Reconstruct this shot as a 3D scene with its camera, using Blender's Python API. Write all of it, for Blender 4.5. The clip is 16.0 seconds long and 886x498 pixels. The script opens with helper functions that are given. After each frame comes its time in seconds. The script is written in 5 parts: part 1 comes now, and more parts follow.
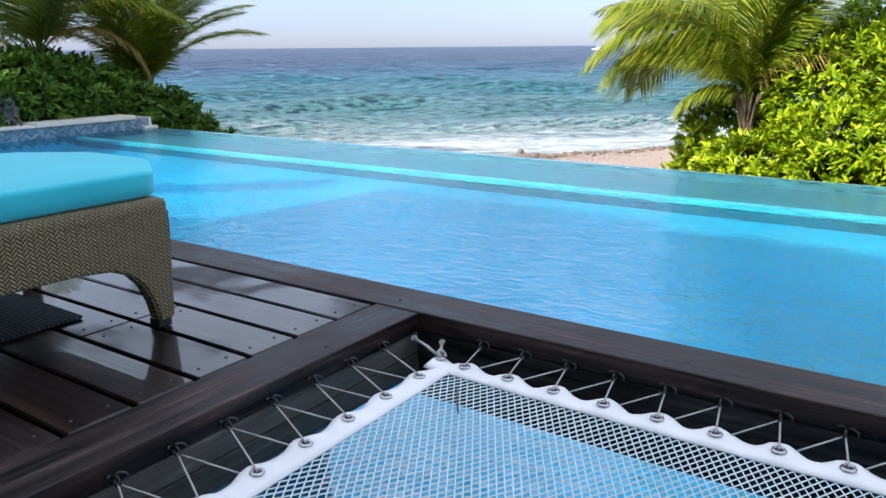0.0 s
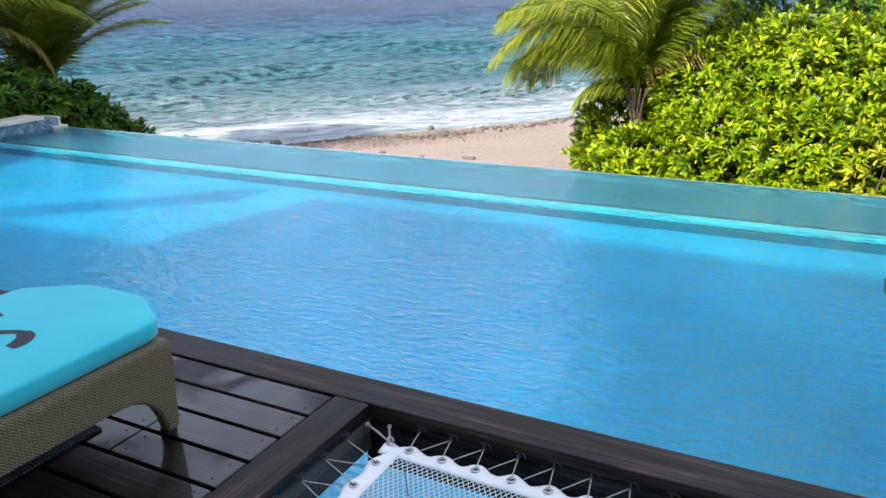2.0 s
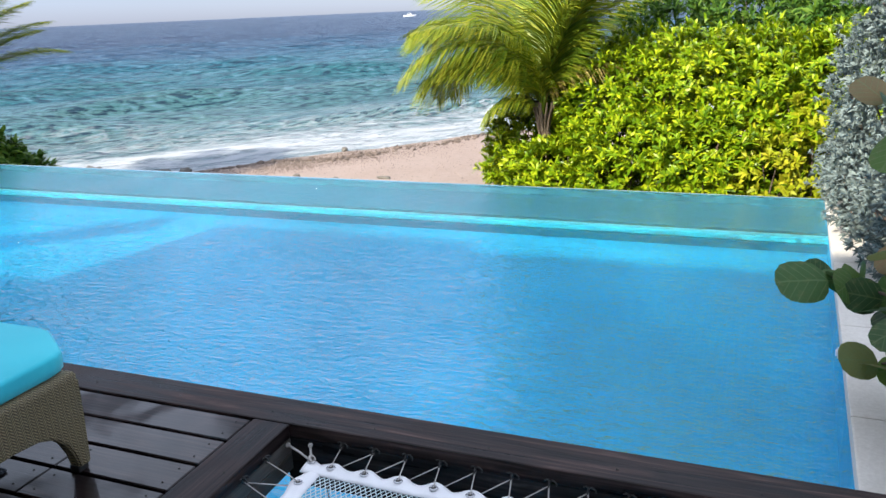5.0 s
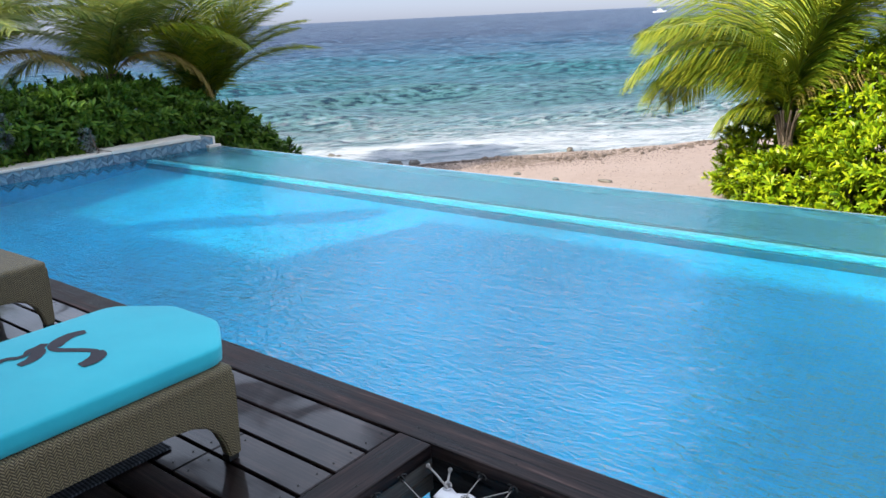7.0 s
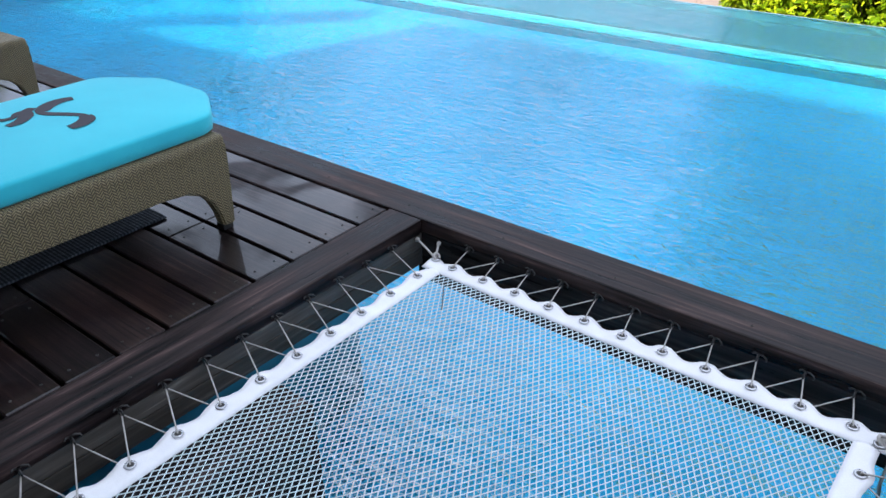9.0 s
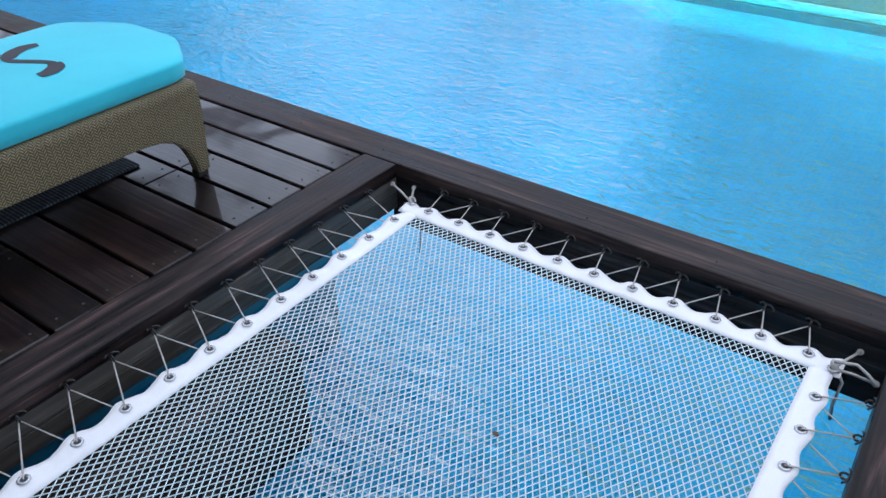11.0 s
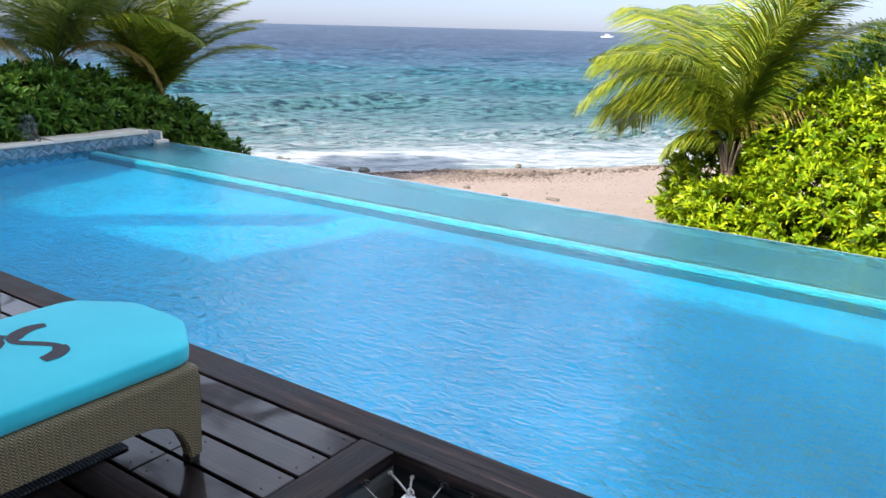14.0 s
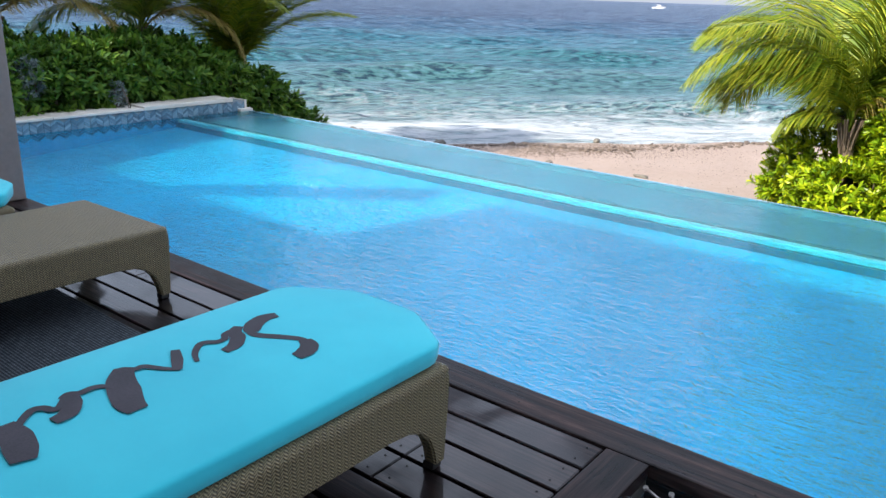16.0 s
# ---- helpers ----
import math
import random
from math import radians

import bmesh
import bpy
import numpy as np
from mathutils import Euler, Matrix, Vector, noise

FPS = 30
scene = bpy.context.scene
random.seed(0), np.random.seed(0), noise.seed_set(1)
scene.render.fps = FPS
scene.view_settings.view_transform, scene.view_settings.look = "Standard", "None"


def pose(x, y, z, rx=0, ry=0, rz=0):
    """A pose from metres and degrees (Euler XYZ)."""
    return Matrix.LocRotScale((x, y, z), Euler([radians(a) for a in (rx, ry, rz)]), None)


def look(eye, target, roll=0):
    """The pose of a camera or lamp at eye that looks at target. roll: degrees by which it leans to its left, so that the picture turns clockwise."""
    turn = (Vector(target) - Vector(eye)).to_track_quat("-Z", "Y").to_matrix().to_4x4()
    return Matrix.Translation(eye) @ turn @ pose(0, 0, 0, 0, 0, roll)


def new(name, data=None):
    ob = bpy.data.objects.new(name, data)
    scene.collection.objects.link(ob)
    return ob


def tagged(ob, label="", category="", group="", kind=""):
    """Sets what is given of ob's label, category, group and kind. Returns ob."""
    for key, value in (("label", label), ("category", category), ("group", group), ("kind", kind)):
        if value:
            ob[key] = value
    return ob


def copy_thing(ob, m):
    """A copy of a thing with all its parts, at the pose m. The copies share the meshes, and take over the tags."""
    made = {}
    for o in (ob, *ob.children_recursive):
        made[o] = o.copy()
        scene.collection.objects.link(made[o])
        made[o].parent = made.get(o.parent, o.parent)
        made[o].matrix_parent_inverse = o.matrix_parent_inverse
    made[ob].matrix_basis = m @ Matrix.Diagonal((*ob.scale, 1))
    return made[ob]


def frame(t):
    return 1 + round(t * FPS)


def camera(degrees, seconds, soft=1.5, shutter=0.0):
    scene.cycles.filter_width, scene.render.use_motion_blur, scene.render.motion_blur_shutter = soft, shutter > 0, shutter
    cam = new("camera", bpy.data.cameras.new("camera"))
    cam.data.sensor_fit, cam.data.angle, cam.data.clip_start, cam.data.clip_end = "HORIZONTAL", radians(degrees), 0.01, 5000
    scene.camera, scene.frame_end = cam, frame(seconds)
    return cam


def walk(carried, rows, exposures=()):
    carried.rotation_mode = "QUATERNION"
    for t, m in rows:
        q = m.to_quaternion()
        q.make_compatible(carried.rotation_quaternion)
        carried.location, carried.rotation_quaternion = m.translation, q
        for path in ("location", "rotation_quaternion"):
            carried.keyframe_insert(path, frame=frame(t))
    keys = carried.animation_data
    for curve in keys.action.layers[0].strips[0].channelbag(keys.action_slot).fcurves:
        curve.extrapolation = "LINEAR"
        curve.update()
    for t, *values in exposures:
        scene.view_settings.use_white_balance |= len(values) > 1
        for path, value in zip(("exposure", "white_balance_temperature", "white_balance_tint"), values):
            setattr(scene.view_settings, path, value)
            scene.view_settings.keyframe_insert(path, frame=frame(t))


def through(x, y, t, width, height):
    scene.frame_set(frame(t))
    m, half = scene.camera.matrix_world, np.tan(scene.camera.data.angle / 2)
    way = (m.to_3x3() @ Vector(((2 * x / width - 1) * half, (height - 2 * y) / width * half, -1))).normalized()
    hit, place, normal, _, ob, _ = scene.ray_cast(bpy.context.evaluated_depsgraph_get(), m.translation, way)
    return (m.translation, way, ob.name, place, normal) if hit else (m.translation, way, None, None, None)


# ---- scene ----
cam = camera(59.7, 16.0)
METRES, EYE, TILT, LEAN, TURN = 2.7, 0.714, -14.7, 0.5, 34.5
ROWS = [
    (0.0, 0.0, 0.0, 0.0, 0.0, 0.0, -0.0),
    (0.5, -0.0258, -0.046, 0.0763, -0.78, -4.18, -1.14),
    (1.0, -0.0188, -0.1162, 0.1664, -1.79, -7.35, -2.5),
    (1.5, -0.0239, -0.1801, 0.2035, -3.51, -5.53, -0.31),
    (2.0, -0.0305, -0.2271, 0.2062, -6.48, -3.87, 2.54),
    (2.5, -0.0308, -0.2603, 0.2023, -10.9, -3.14, 4.27),
    (3.0, -0.0308, -0.2707, 0.1994, -15.63, -3.13, 4.9),
    (4.2, -0.0250, -0.2600, 0.1990, -19.2, -2.95, 5.3),
    (5.5, -0.0045, -0.2166, 0.2028, -6.5, -2.53, 4.79),
    (6.0, 0.0516, -0.1966, 0.2166, -2.84, -2.14, 3.83),
    (6.5, 0.0696, -0.1876, 0.2223, 0.82, -1.91, 2.53),
    (7.0, 0.0704, -0.1835, 0.222, 4.43, -2.14, 1.05),
    (7.5, 0.0727, -0.1894, 0.2209, 6.55, -3.39, -0.18),
    (8.0, 0.0744, -0.1864, 0.2014, 6.42, -7.36, -0.73),
    (8.5, 0.0723, -0.1879, 0.1824, 5.23, -11.93, -0.65),
    (9.0, 0.0722, -0.1914, 0.1638, 4.13, -15.22, -0.51),
    (9.5, 0.0694, -0.2105, 0.1736, 3.1, -17.02, -0.65),
    (11.0, 0.0530, -0.2140, 0.1720, 1.0, -19.5, -0.45),
    (11.8, 0.0425, -0.2140, 0.1740, 0.0, -19.1, -0.38),
    (12.0, 0.0407, -0.2145, 0.1763, -0.19, -17.64, -0.34),
    (12.5, 0.0398, -0.2081, 0.2015, -0.67, -11.46, -0.55),
    (13.0, 0.0408, -0.2079, 0.2163, -0.71, -5.66, -0.93),
    (13.5, 0.037, -0.207, 0.2204, -0.46, -2.29, -1.44),
    (14.0, 0.0294, -0.1999, 0.2221, 0.1, -1.33, -1.98),
    (14.5, -0.0136, -0.1839, 0.2203, 0.9, -1.54, -2.72),
    (15.0, -0.0764, -0.1561, 0.2169, 1.82, -2.05, -3.31),
    (15.5, -0.148, -0.1252, 0.2261, 2.68, -2.78, -3.53),
    (16.0, -0.2352, -0.106, 0.2289, 3.14, -3.56, -3.22),
]
walk(cam, [(t, pose(0, 0, EYE, TILT, LEAN, TURN) @ pose(METRES * x, METRES * y, METRES * z, 90 + pitch, roll, yaw)) for t, x, y, z, yaw, pitch, roll in ROWS],
     exposures=[(t, e, 6500, 10.0) for t, e in ((0.0, 1.06), (1.0, 1.0), (3.0, 0.95), (6.5, 0.95), (8.0, 1.0), (9.0, 1.24), (12.0, 1.27), (13.0, 1.1), (16.0, 1.05))])

# ---- light ----
SUN_ELEV, SUN_AZ = 35.0, 205.0     # degrees; azimuth clockwise from +y
world = bpy.data.worlds.new("sky")
scene.world = world
world.use_nodes = True
wn = world.node_tree
sky = wn.nodes.new("ShaderNodeTexSky")
sky.sky_type = "NISHITA"
sky.sun_disc = False
sky.sun_elevation = radians(SUN_ELEV)
sky.sun_rotation = radians(SUN_AZ)
sky.air_density = 1.0
sky.dust_density = 0.4
sky.ozone_density = 6.0
wn.links.new(sky.outputs[0], wn.nodes["Background"].inputs[0])
wn.nodes["Background"].inputs[1].default_value = 0.042
# a thin bright veil of cloud, three to four times brighter overhead than at the horizon
veil = wn.nodes.new("ShaderNodeBackground")
way = wn.nodes.new("ShaderNodeTexCoord")
axes = wn.nodes.new("ShaderNodeSeparateXYZ")
wn.links.new(way.outputs["Generated"], axes.inputs[0])
high = wn.nodes.new("ShaderNodeMath")
high.operation, high.use_clamp = "MAXIMUM", True
wn.links.new(axes.outputs[2], high.inputs[0])
high.inputs[1].default_value = 0.0
hue = wn.nodes.new("ShaderNodeMix")
hue.data_type = "RGBA"
rise = wn.nodes.new("ShaderNodeMath")
rise.operation, rise.use_clamp = "MULTIPLY", True
wn.links.new(high.outputs[0], rise.inputs[0])
rise.inputs[1].default_value = 3.0
wn.links.new(rise.outputs[0], hue.inputs[0])
curve = wn.nodes.new("ShaderNodeMath")
curve.operation = "POWER"
wn.links.new(high.outputs[0], curve.inputs[0])
curve.inputs[1].default_value = 0.72
hue.inputs[6].default_value = (0.66, 0.76, 1.28, 1)
hue.inputs[7].default_value = (0.82, 0.90, 1.06, 1)
wn.links.new(hue.outputs[2], veil.inputs[0])
grade = wn.nodes.new("ShaderNodeMath")
grade.operation = "MULTIPLY_ADD"
wn.links.new(curve.outputs[0], grade.inputs[0])
grade.inputs[1].default_value = 0.68
grade.inputs[2].default_value = 0.17
puffs = wn.nodes.new("ShaderNodeTexNoise")
wn.links.new(way.outputs["Generated"], puffs.inputs["Vector"])
puffs.inputs["Scale"].default_value, puffs.inputs["Detail"].default_value = 3.0, 6.0
swing = wn.nodes.new("ShaderNodeMapRange")
wn.links.new(puffs.outputs["Fac"], swing.inputs[0])
swing.inputs[1].default_value, swing.inputs[2].default_value = 0.3, 0.7
swing.inputs[3].default_value, swing.inputs[4].default_value = -0.38, 0.38
patchy = wn.nodes.new("ShaderNodeMath")
patchy.operation = "MULTIPLY_ADD"
wn.links.new(swing.outputs[0], patchy.inputs[0])
wn.links.new(rise.outputs[0], patchy.inputs[1])
patchy.inputs[2].default_value = 1.0
level = wn.nodes.new("ShaderNodeMath")
level.operation = "MULTIPLY"
wn.links.new(grade.outputs[0], level.inputs[0])
wn.links.new(patchy.outputs[0], level.inputs[1])
wn.links.new(level.outputs[0], veil.inputs[1])
both = wn.nodes.new("ShaderNodeAddShader")
wn.links.new(wn.nodes["Background"].outputs[0], both.inputs[0])
wn.links.new(veil.outputs[0], both.inputs[1])
wn.links.new(both.outputs[0], wn.nodes["World Output"].inputs[0])
sun_data = bpy.data.lights.new("sun", "SUN")
sun_data.energy = 5.0
sun_data.angle = radians(0.9)
sun_data.color = (1.0, 0.93, 0.80)
sun = new("sun", sun_data)
_az, _el = radians(SUN_AZ), radians(SUN_ELEV)
SUN_DIR = Vector((math.sin(_az) * math.cos(_el), math.cos(_az) * math.cos(_el), math.sin(_el)))
sun.matrix_world = look(SUN_DIR * 50, (0, 0, 0))


# ---- materials ----
class Nodes:
    """A node material: coordinates, noise, ramps and sums in few words."""

    def __init__(self, name, rough=0.6, metal=0.0):
        self.mat = bpy.data.materials.new(name)
        self.mat.use_nodes = True
        self.t = self.mat.node_tree
        self.b = self.t.nodes["Principled BSDF"]
        self.out = self.t.nodes["Material Output"]
        self.b.inputs["Roughness"].default_value = rough
        self.b.inputs["Metallic"].default_value = metal
        self.co = self.node("TexCoord").outputs["Object"]

    def node(self, kind, operation="", use_clamp=False, data_type="", blend_type="", feature="", offset=None):
        n = self.t.nodes.new("ShaderNode" + kind)
        if operation:
            n.operation = operation
        if use_clamp:
            n.use_clamp = True
        if data_type:
            n.data_type, n.blend_type = data_type, blend_type
        if feature:
            n.feature = feature
        if offset is not None:
            n.offset = offset
        return n

    def put(self, value, socket):
        if hasattr(value, "is_linked"):
            self.t.links.new(value, socket)
        elif isinstance(value, tuple) and len(value) == 3 and socket.type == "RGBA":
            socket.default_value = (*value, 1)
        else:
            socket.default_value = value

    def math(self, op, a, b=0.0, c=0.0, clamp=False):
        n = self.node("Math", operation=op, use_clamp=clamp)
        for v, s in zip((a, b, c), n.inputs):
            self.put(v, s)
        return n.outputs[0]

    def scaled(self, sx, sy, sz, co=None):
        n = self.node("Mapping")
        self.put(co or self.co, n.inputs["Vector"])
        n.inputs["Scale"].default_value = (sx, sy, sz)
        return n.outputs[0]

    def noise(self, scale, detail=5.0, rough=0.55, co=None, distort=0.0):
        n = self.node("TexNoise")
        self.put(co or self.co, n.inputs["Vector"])
        n.inputs["Scale"].default_value = scale
        n.inputs["Detail"].default_value = detail
        n.inputs["Roughness"].default_value = rough
        n.inputs["Distortion"].default_value = distort
        return n.outputs["Fac"]

    def ramp(self, fac, *stops):
        n = self.node("ValToRGB")
        e = n.color_ramp.elements
        while len(e) < len(stops):
            e.new(0.5)
        for el, (p, c) in zip(e, stops):
            el.position = p
            el.color = (*c, 1) if isinstance(c, tuple) else (c, c, c, 1)
        self.put(fac, n.inputs[0])
        return n.outputs[0]

    def mix(self, fac, a, b, mode="MIX"):
        n = self.node("Mix", data_type="RGBA", blend_type=mode)
        self.put(fac, n.inputs[0])
        self.put(a, n.inputs[6])
        self.put(b, n.inputs[7])
        return n.outputs[2]

    def bump(self, height, strength=0.3, dist=0.01, normal=None):
        n = self.node("Bump")
        self.put(height, n.inputs["Height"])
        n.inputs["Strength"].default_value = strength
        n.inputs["Distance"].default_value = dist
        if normal:
            self.put(normal, n.inputs["Normal"])
        return n.outputs[0]

    def set(self, **kw):
        names = {"color": "Base Color", "rough": "Roughness", "normal": "Normal", "spec": "Specular IOR Level"}
        for k, v in kw.items():
            self.put(v, self.b.inputs[names[k]])
        return self.mat

    def shader(self, a, b, fac):
        n = self.node("MixShader")
        self.put(fac, n.inputs[0])
        self.put(a, n.inputs[1])
        self.put(b, n.inputs[2])
        self.t.links.new(n.outputs[0], self.out.inputs[0])


def mottled(name, dark, light, big=1.5, small=40.0, rough=(0.5, 0.8), bump=0.3, dist=0.004, metal=0.0):
    m = Nodes(name, metal=metal)
    n1, n2 = m.noise(big, 6), m.noise(small, 8, 0.65)
    f = m.math("ADD", m.math("MULTIPLY", n1, 0.6), m.math("MULTIPLY", n2, 0.4))
    return m.set(color=m.ramp(f, (0.32, dark), (0.68, light)), rough=m.ramp(n1, (0.35, rough[0]), (0.65, rough[1])),
                 normal=m.bump(n2, bump, dist))


def wood(name, dark, light, wet=True, along="x"):
    m = Nodes(name)
    rnd = m.node("ObjectInfo").outputs["Random"]
    shift = m.node("VectorMath", operation="ADD")
    m.put(m.co, shift.inputs[0])
    comb = m.node("CombineXYZ")
    m.put(m.math("MULTIPLY", rnd, 37.0), comb.inputs[0])
    m.put(m.math("MULTIPLY", rnd, 91.0), comb.inputs[1])
    m.put(comb.outputs[0], shift.inputs[1])
    co = shift.outputs[0]
    fine = 75.0 if wet else 40.0
    st = {"x": (2.0, fine, fine), "y": (fine, 2.0, fine), "z": (fine, fine, 2.0)}[along]
    grain = m.noise(1.0, 7, 0.6, m.scaled(*st, co), 0.6)
    blot = m.noise(3.2, 5, 0.6, co)
    f = m.math("ADD", m.math("MULTIPLY", grain, 0.55), m.math("MULTIPLY", blot, 0.45))
    if not wet:
        f = m.math("ADD", m.math("MULTIPLY", grain, 0.72), m.math("MULTIPLY", blot, 0.28))
    col = m.ramp(f, (0.41, dark), (0.50, tuple(0.6 * a + 0.4 * b for a, b in zip(dark, light))), (0.58, light), (0.66, tuple(2.4 * b for b in light)))
    tone = m.math("ADD", m.math("MULTIPLY", rnd, 0.7), 0.65)
    tn = m.node("CombineColor")
    for s in tn.inputs[:3]:
        m.put(tone, s)
    col = m.mix(1.0, col, tn.outputs[0], "MULTIPLY")
    if wet:
        worn = m.ramp(m.math("ADD", m.math("MULTIPLY", m.noise(1.7, 4, 0.6, co), 0.7), m.math("MULTIPLY", grain, 0.35)), (0.56, 0.0), (0.72, 0.45))
        col = m.mix(worn, col, (0.085, 0.048, 0.036))
        geo = m.node("NewGeometry").outputs["Position"]
        pud = m.noise(1.9, 3, 0.45, geo, 0.6)
        rough = m.ramp(m.math("ADD", m.math("MULTIPLY", pud, 0.92), m.math("MULTIPLY", grain, 0.08)), (0.40, 0.48), (0.46, 0.30))
        film_ = m.ramp(pud, (0.40, 0.15), (0.455, 0.85), (0.50, 1.0))
        m.put(film_, m.b.inputs["Coat Weight"])
        m.put(m.ramp(pud, (0.41, 0.20), (0.46, 0.05), (0.52, 0.01)), m.b.inputs["Coat Roughness"])
        m.b.inputs["Coat IOR"].default_value = 1.38
        m.put(m.bump(m.noise(5.0, 3, 0.5, geo), 0.06, 0.01), m.b.inputs["Coat Normal"])
        strength = 0.35
    else:
        rough = m.ramp(m.math("ADD", m.math("MULTIPLY", grain, 0.5), m.math("MULTIPLY", blot, 0.5)), (0.38, 0.24), (0.62, 0.62))
        strength = 0.8
    return m.set(color=col, rough=rough, normal=m.bump(grain, strength, 0.003), spec=0.15)


def foliage(name, dark, mid, light, rough=0.42, through=0.3):
    m = Nodes(name, rough)
    m.b.inputs["Specular IOR Level"].default_value = 0.22
    rnd = m.node("NewGeometry").outputs["Random Per Island"]
    n = m.noise(2.2, 3)
    f = m.math("ADD", m.math("MULTIPLY", rnd, 0.65), m.math("MULTIPLY", n, 0.45))
    col = m.ramp(f, (0.15, dark), (0.5, mid), (0.95, light))
    m.set(color=col)
    tr = m.node("BsdfTranslucent")
    m.put(m.mix(0.2, col, light), tr.inputs["Color"])
    m.shader(m.b.outputs[0], tr.outputs[0], through)
    return m.mat


M_deck = wood("wet_deck_wood", (0.004, 0.0025, 0.003), (0.024, 0.014, 0.013))
M_beam = wood("dark_beam_wood", (0.005, 0.0035, 0.0038), (0.060, 0.038, 0.034), wet=False)
M_beam_y = wood("dark_header_wood", (0.004, 0.003, 0.0033), (0.042, 0.027, 0.025), wet=False, along="y")
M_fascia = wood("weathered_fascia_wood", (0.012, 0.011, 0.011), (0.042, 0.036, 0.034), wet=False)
# Same weathered wood, lightened in colour for the light on the side boards.
M_fascia_y = wood("weathered_fascia_wood_lit_side", (0.050, 0.044, 0.038), (0.085, 0.075, 0.064), wet=False, along="y")
M_white = mottled("cream_coping_stone", (0.50, 0.45, 0.38), (0.74, 0.69, 0.62), 1.3, 60, (0.55, 0.85), 0.4)
M_plaster = mottled("white_plaster", (0.62, 0.60, 0.57), (0.78, 0.77, 0.74), 0.6, 25, (0.7, 0.9), 0.2)
M_post = mottled("grey_brown_post", (0.17, 0.14, 0.125), (0.25, 0.21, 0.19), 1.2, 30, (0.5, 0.8), 0.3)
M_roof = wood("roof_boards", (0.08, 0.05, 0.03), (0.25, 0.16, 0.10), wet=False)
M_soil = mottled("planting_soil", (0.04, 0.03, 0.02), (0.10, 0.075, 0.05), 4, 40, (0.8, 1.0), 0.8)
M_bark = mottled("bark", (0.06, 0.042, 0.032), (0.20, 0.145, 0.105), 6, 45, (0.7, 0.95), 0.9, 0.01)
M_rock = mottled("dark_rock", (0.05, 0.045, 0.04), (0.22, 0.20, 0.17), 5, 30, (0.6, 0.9), 0.8, 0.02)
M_shingle = mottled("coral_shingle", (0.05, 0.037, 0.03), (0.20, 0.15, 0.12), 5, 30, (0.7, 0.95), 0.5, 0.01)
M_hem = mottled("white_canvas_hem", (0.70, 0.69, 0.70), (0.86, 0.85, 0.85), 6, 300, (0.75, 0.9), 0.25, 0.001)
M_strand = mottled("white_net_cord", (0.55, 0.68, 0.69), (0.70, 0.80, 0.80), 6, 300, (0.6, 0.8), 0.2, 0.001)
M_rope = mottled("grey_lacing_rope", (0.28, 0.26, 0.24), (0.52, 0.49, 0.45), 20, 400, (0.7, 0.9), 0.5, 0.001)
M_steel = mottled("steel_grommet", (0.35, 0.35, 0.36), (0.6, 0.6, 0.62), 30, 200, (0.2, 0.4), 0.1, 0.001, metal=1.0)
M_hook = mottled("dark_hook_steel", (0.03, 0.03, 0.03), (0.09, 0.085, 0.08), 30, 200, (0.3, 0.5), 0.2, 0.001, metal=0.8)
M_boat = mottled("white_boat_paint", (0.72, 0.73, 0.75), (0.82, 0.82, 0.82), 0.5, 5, (0.3, 0.5), 0.05)
M_glassy = mottled("dark_boat_window", (0.02, 0.025, 0.03), (0.04, 0.05, 0.06), 0.5, 5, (0.1, 0.2), 0.05)

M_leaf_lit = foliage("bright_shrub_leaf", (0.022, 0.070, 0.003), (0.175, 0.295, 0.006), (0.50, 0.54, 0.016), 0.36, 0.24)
M_leaf_yellow = foliage("yellowing_shrub_leaf", (0.13, 0.15, 0.009), (0.30, 0.35, 0.012), (0.50, 0.45, 0.03))
# Palm leaflet copy for the shaded palms, their light level put into the colour.
M_palm_shaded = foliage("shaded_palm_leaflet", (0.055, 0.11, 0.025), (0.16, 0.225, 0.045), (0.42, 0.41, 0.09), 0.28, 0.32)
M_leaf_dark = foliage("deep_green_leaf", (0.022, 0.066, 0.010), (0.058, 0.145, 0.018), (0.18, 0.29, 0.035))
M_leaf_silver = foliage("silver_leaf", (0.075, 0.10, 0.098), (0.16, 0.205, 0.195), (0.29, 0.345, 0.32), 0.7, 0.15)
M_palm = foliage("palm_leaflet", (0.034, 0.078, 0.008), (0.125, 0.195, 0.013), (0.42, 0.40, 0.03), 0.34, 0.24)
M_palm_dry = foliage("dry_palm_leaflet", (0.22, 0.16, 0.05), (0.38, 0.28, 0.08), (0.55, 0.44, 0.14), 0.5, 0.35)

# sea grape leaf, with paler veins from the stalk
g = Nodes("sea_grape_leaf", 0.50)
g.b.inputs["Specular IOR Level"].default_value = 0.28
_gr = g.node("ObjectInfo").outputs["Random"]
_gx = g.node("SeparateXYZ")
g.put(g.co, _gx.inputs[0])
_ax = g.math("ABSOLUTE", _gx.outputs[0])
_rib = g.ramp(_ax, (0.02, 1.0), (0.05, 0.0))
_side = g.ramp(g.math("PINGPONG", g.math("SUBTRACT", _gx.outputs[1], g.math("MULTIPLY", _ax, 0.75)), 0.17), (0.008, 0.9), (0.030, 0.0))
_vein = g.math("MAXIMUM", _rib, _side)
_gc = g.ramp(_gr, (0.0, (0.040, 0.085, 0.036)), (0.45, (0.075, 0.15, 0.040)), (0.78, (0.15, 0.25, 0.045)), (0.88, (0.26, 0.30, 0.10)), (0.96, (0.30, 0.17, 0.08)))
_gc = g.mix(g.math("MULTIPLY", g.noise(14, 5), 0.4), _gc, (0.03, 0.07, 0.025))
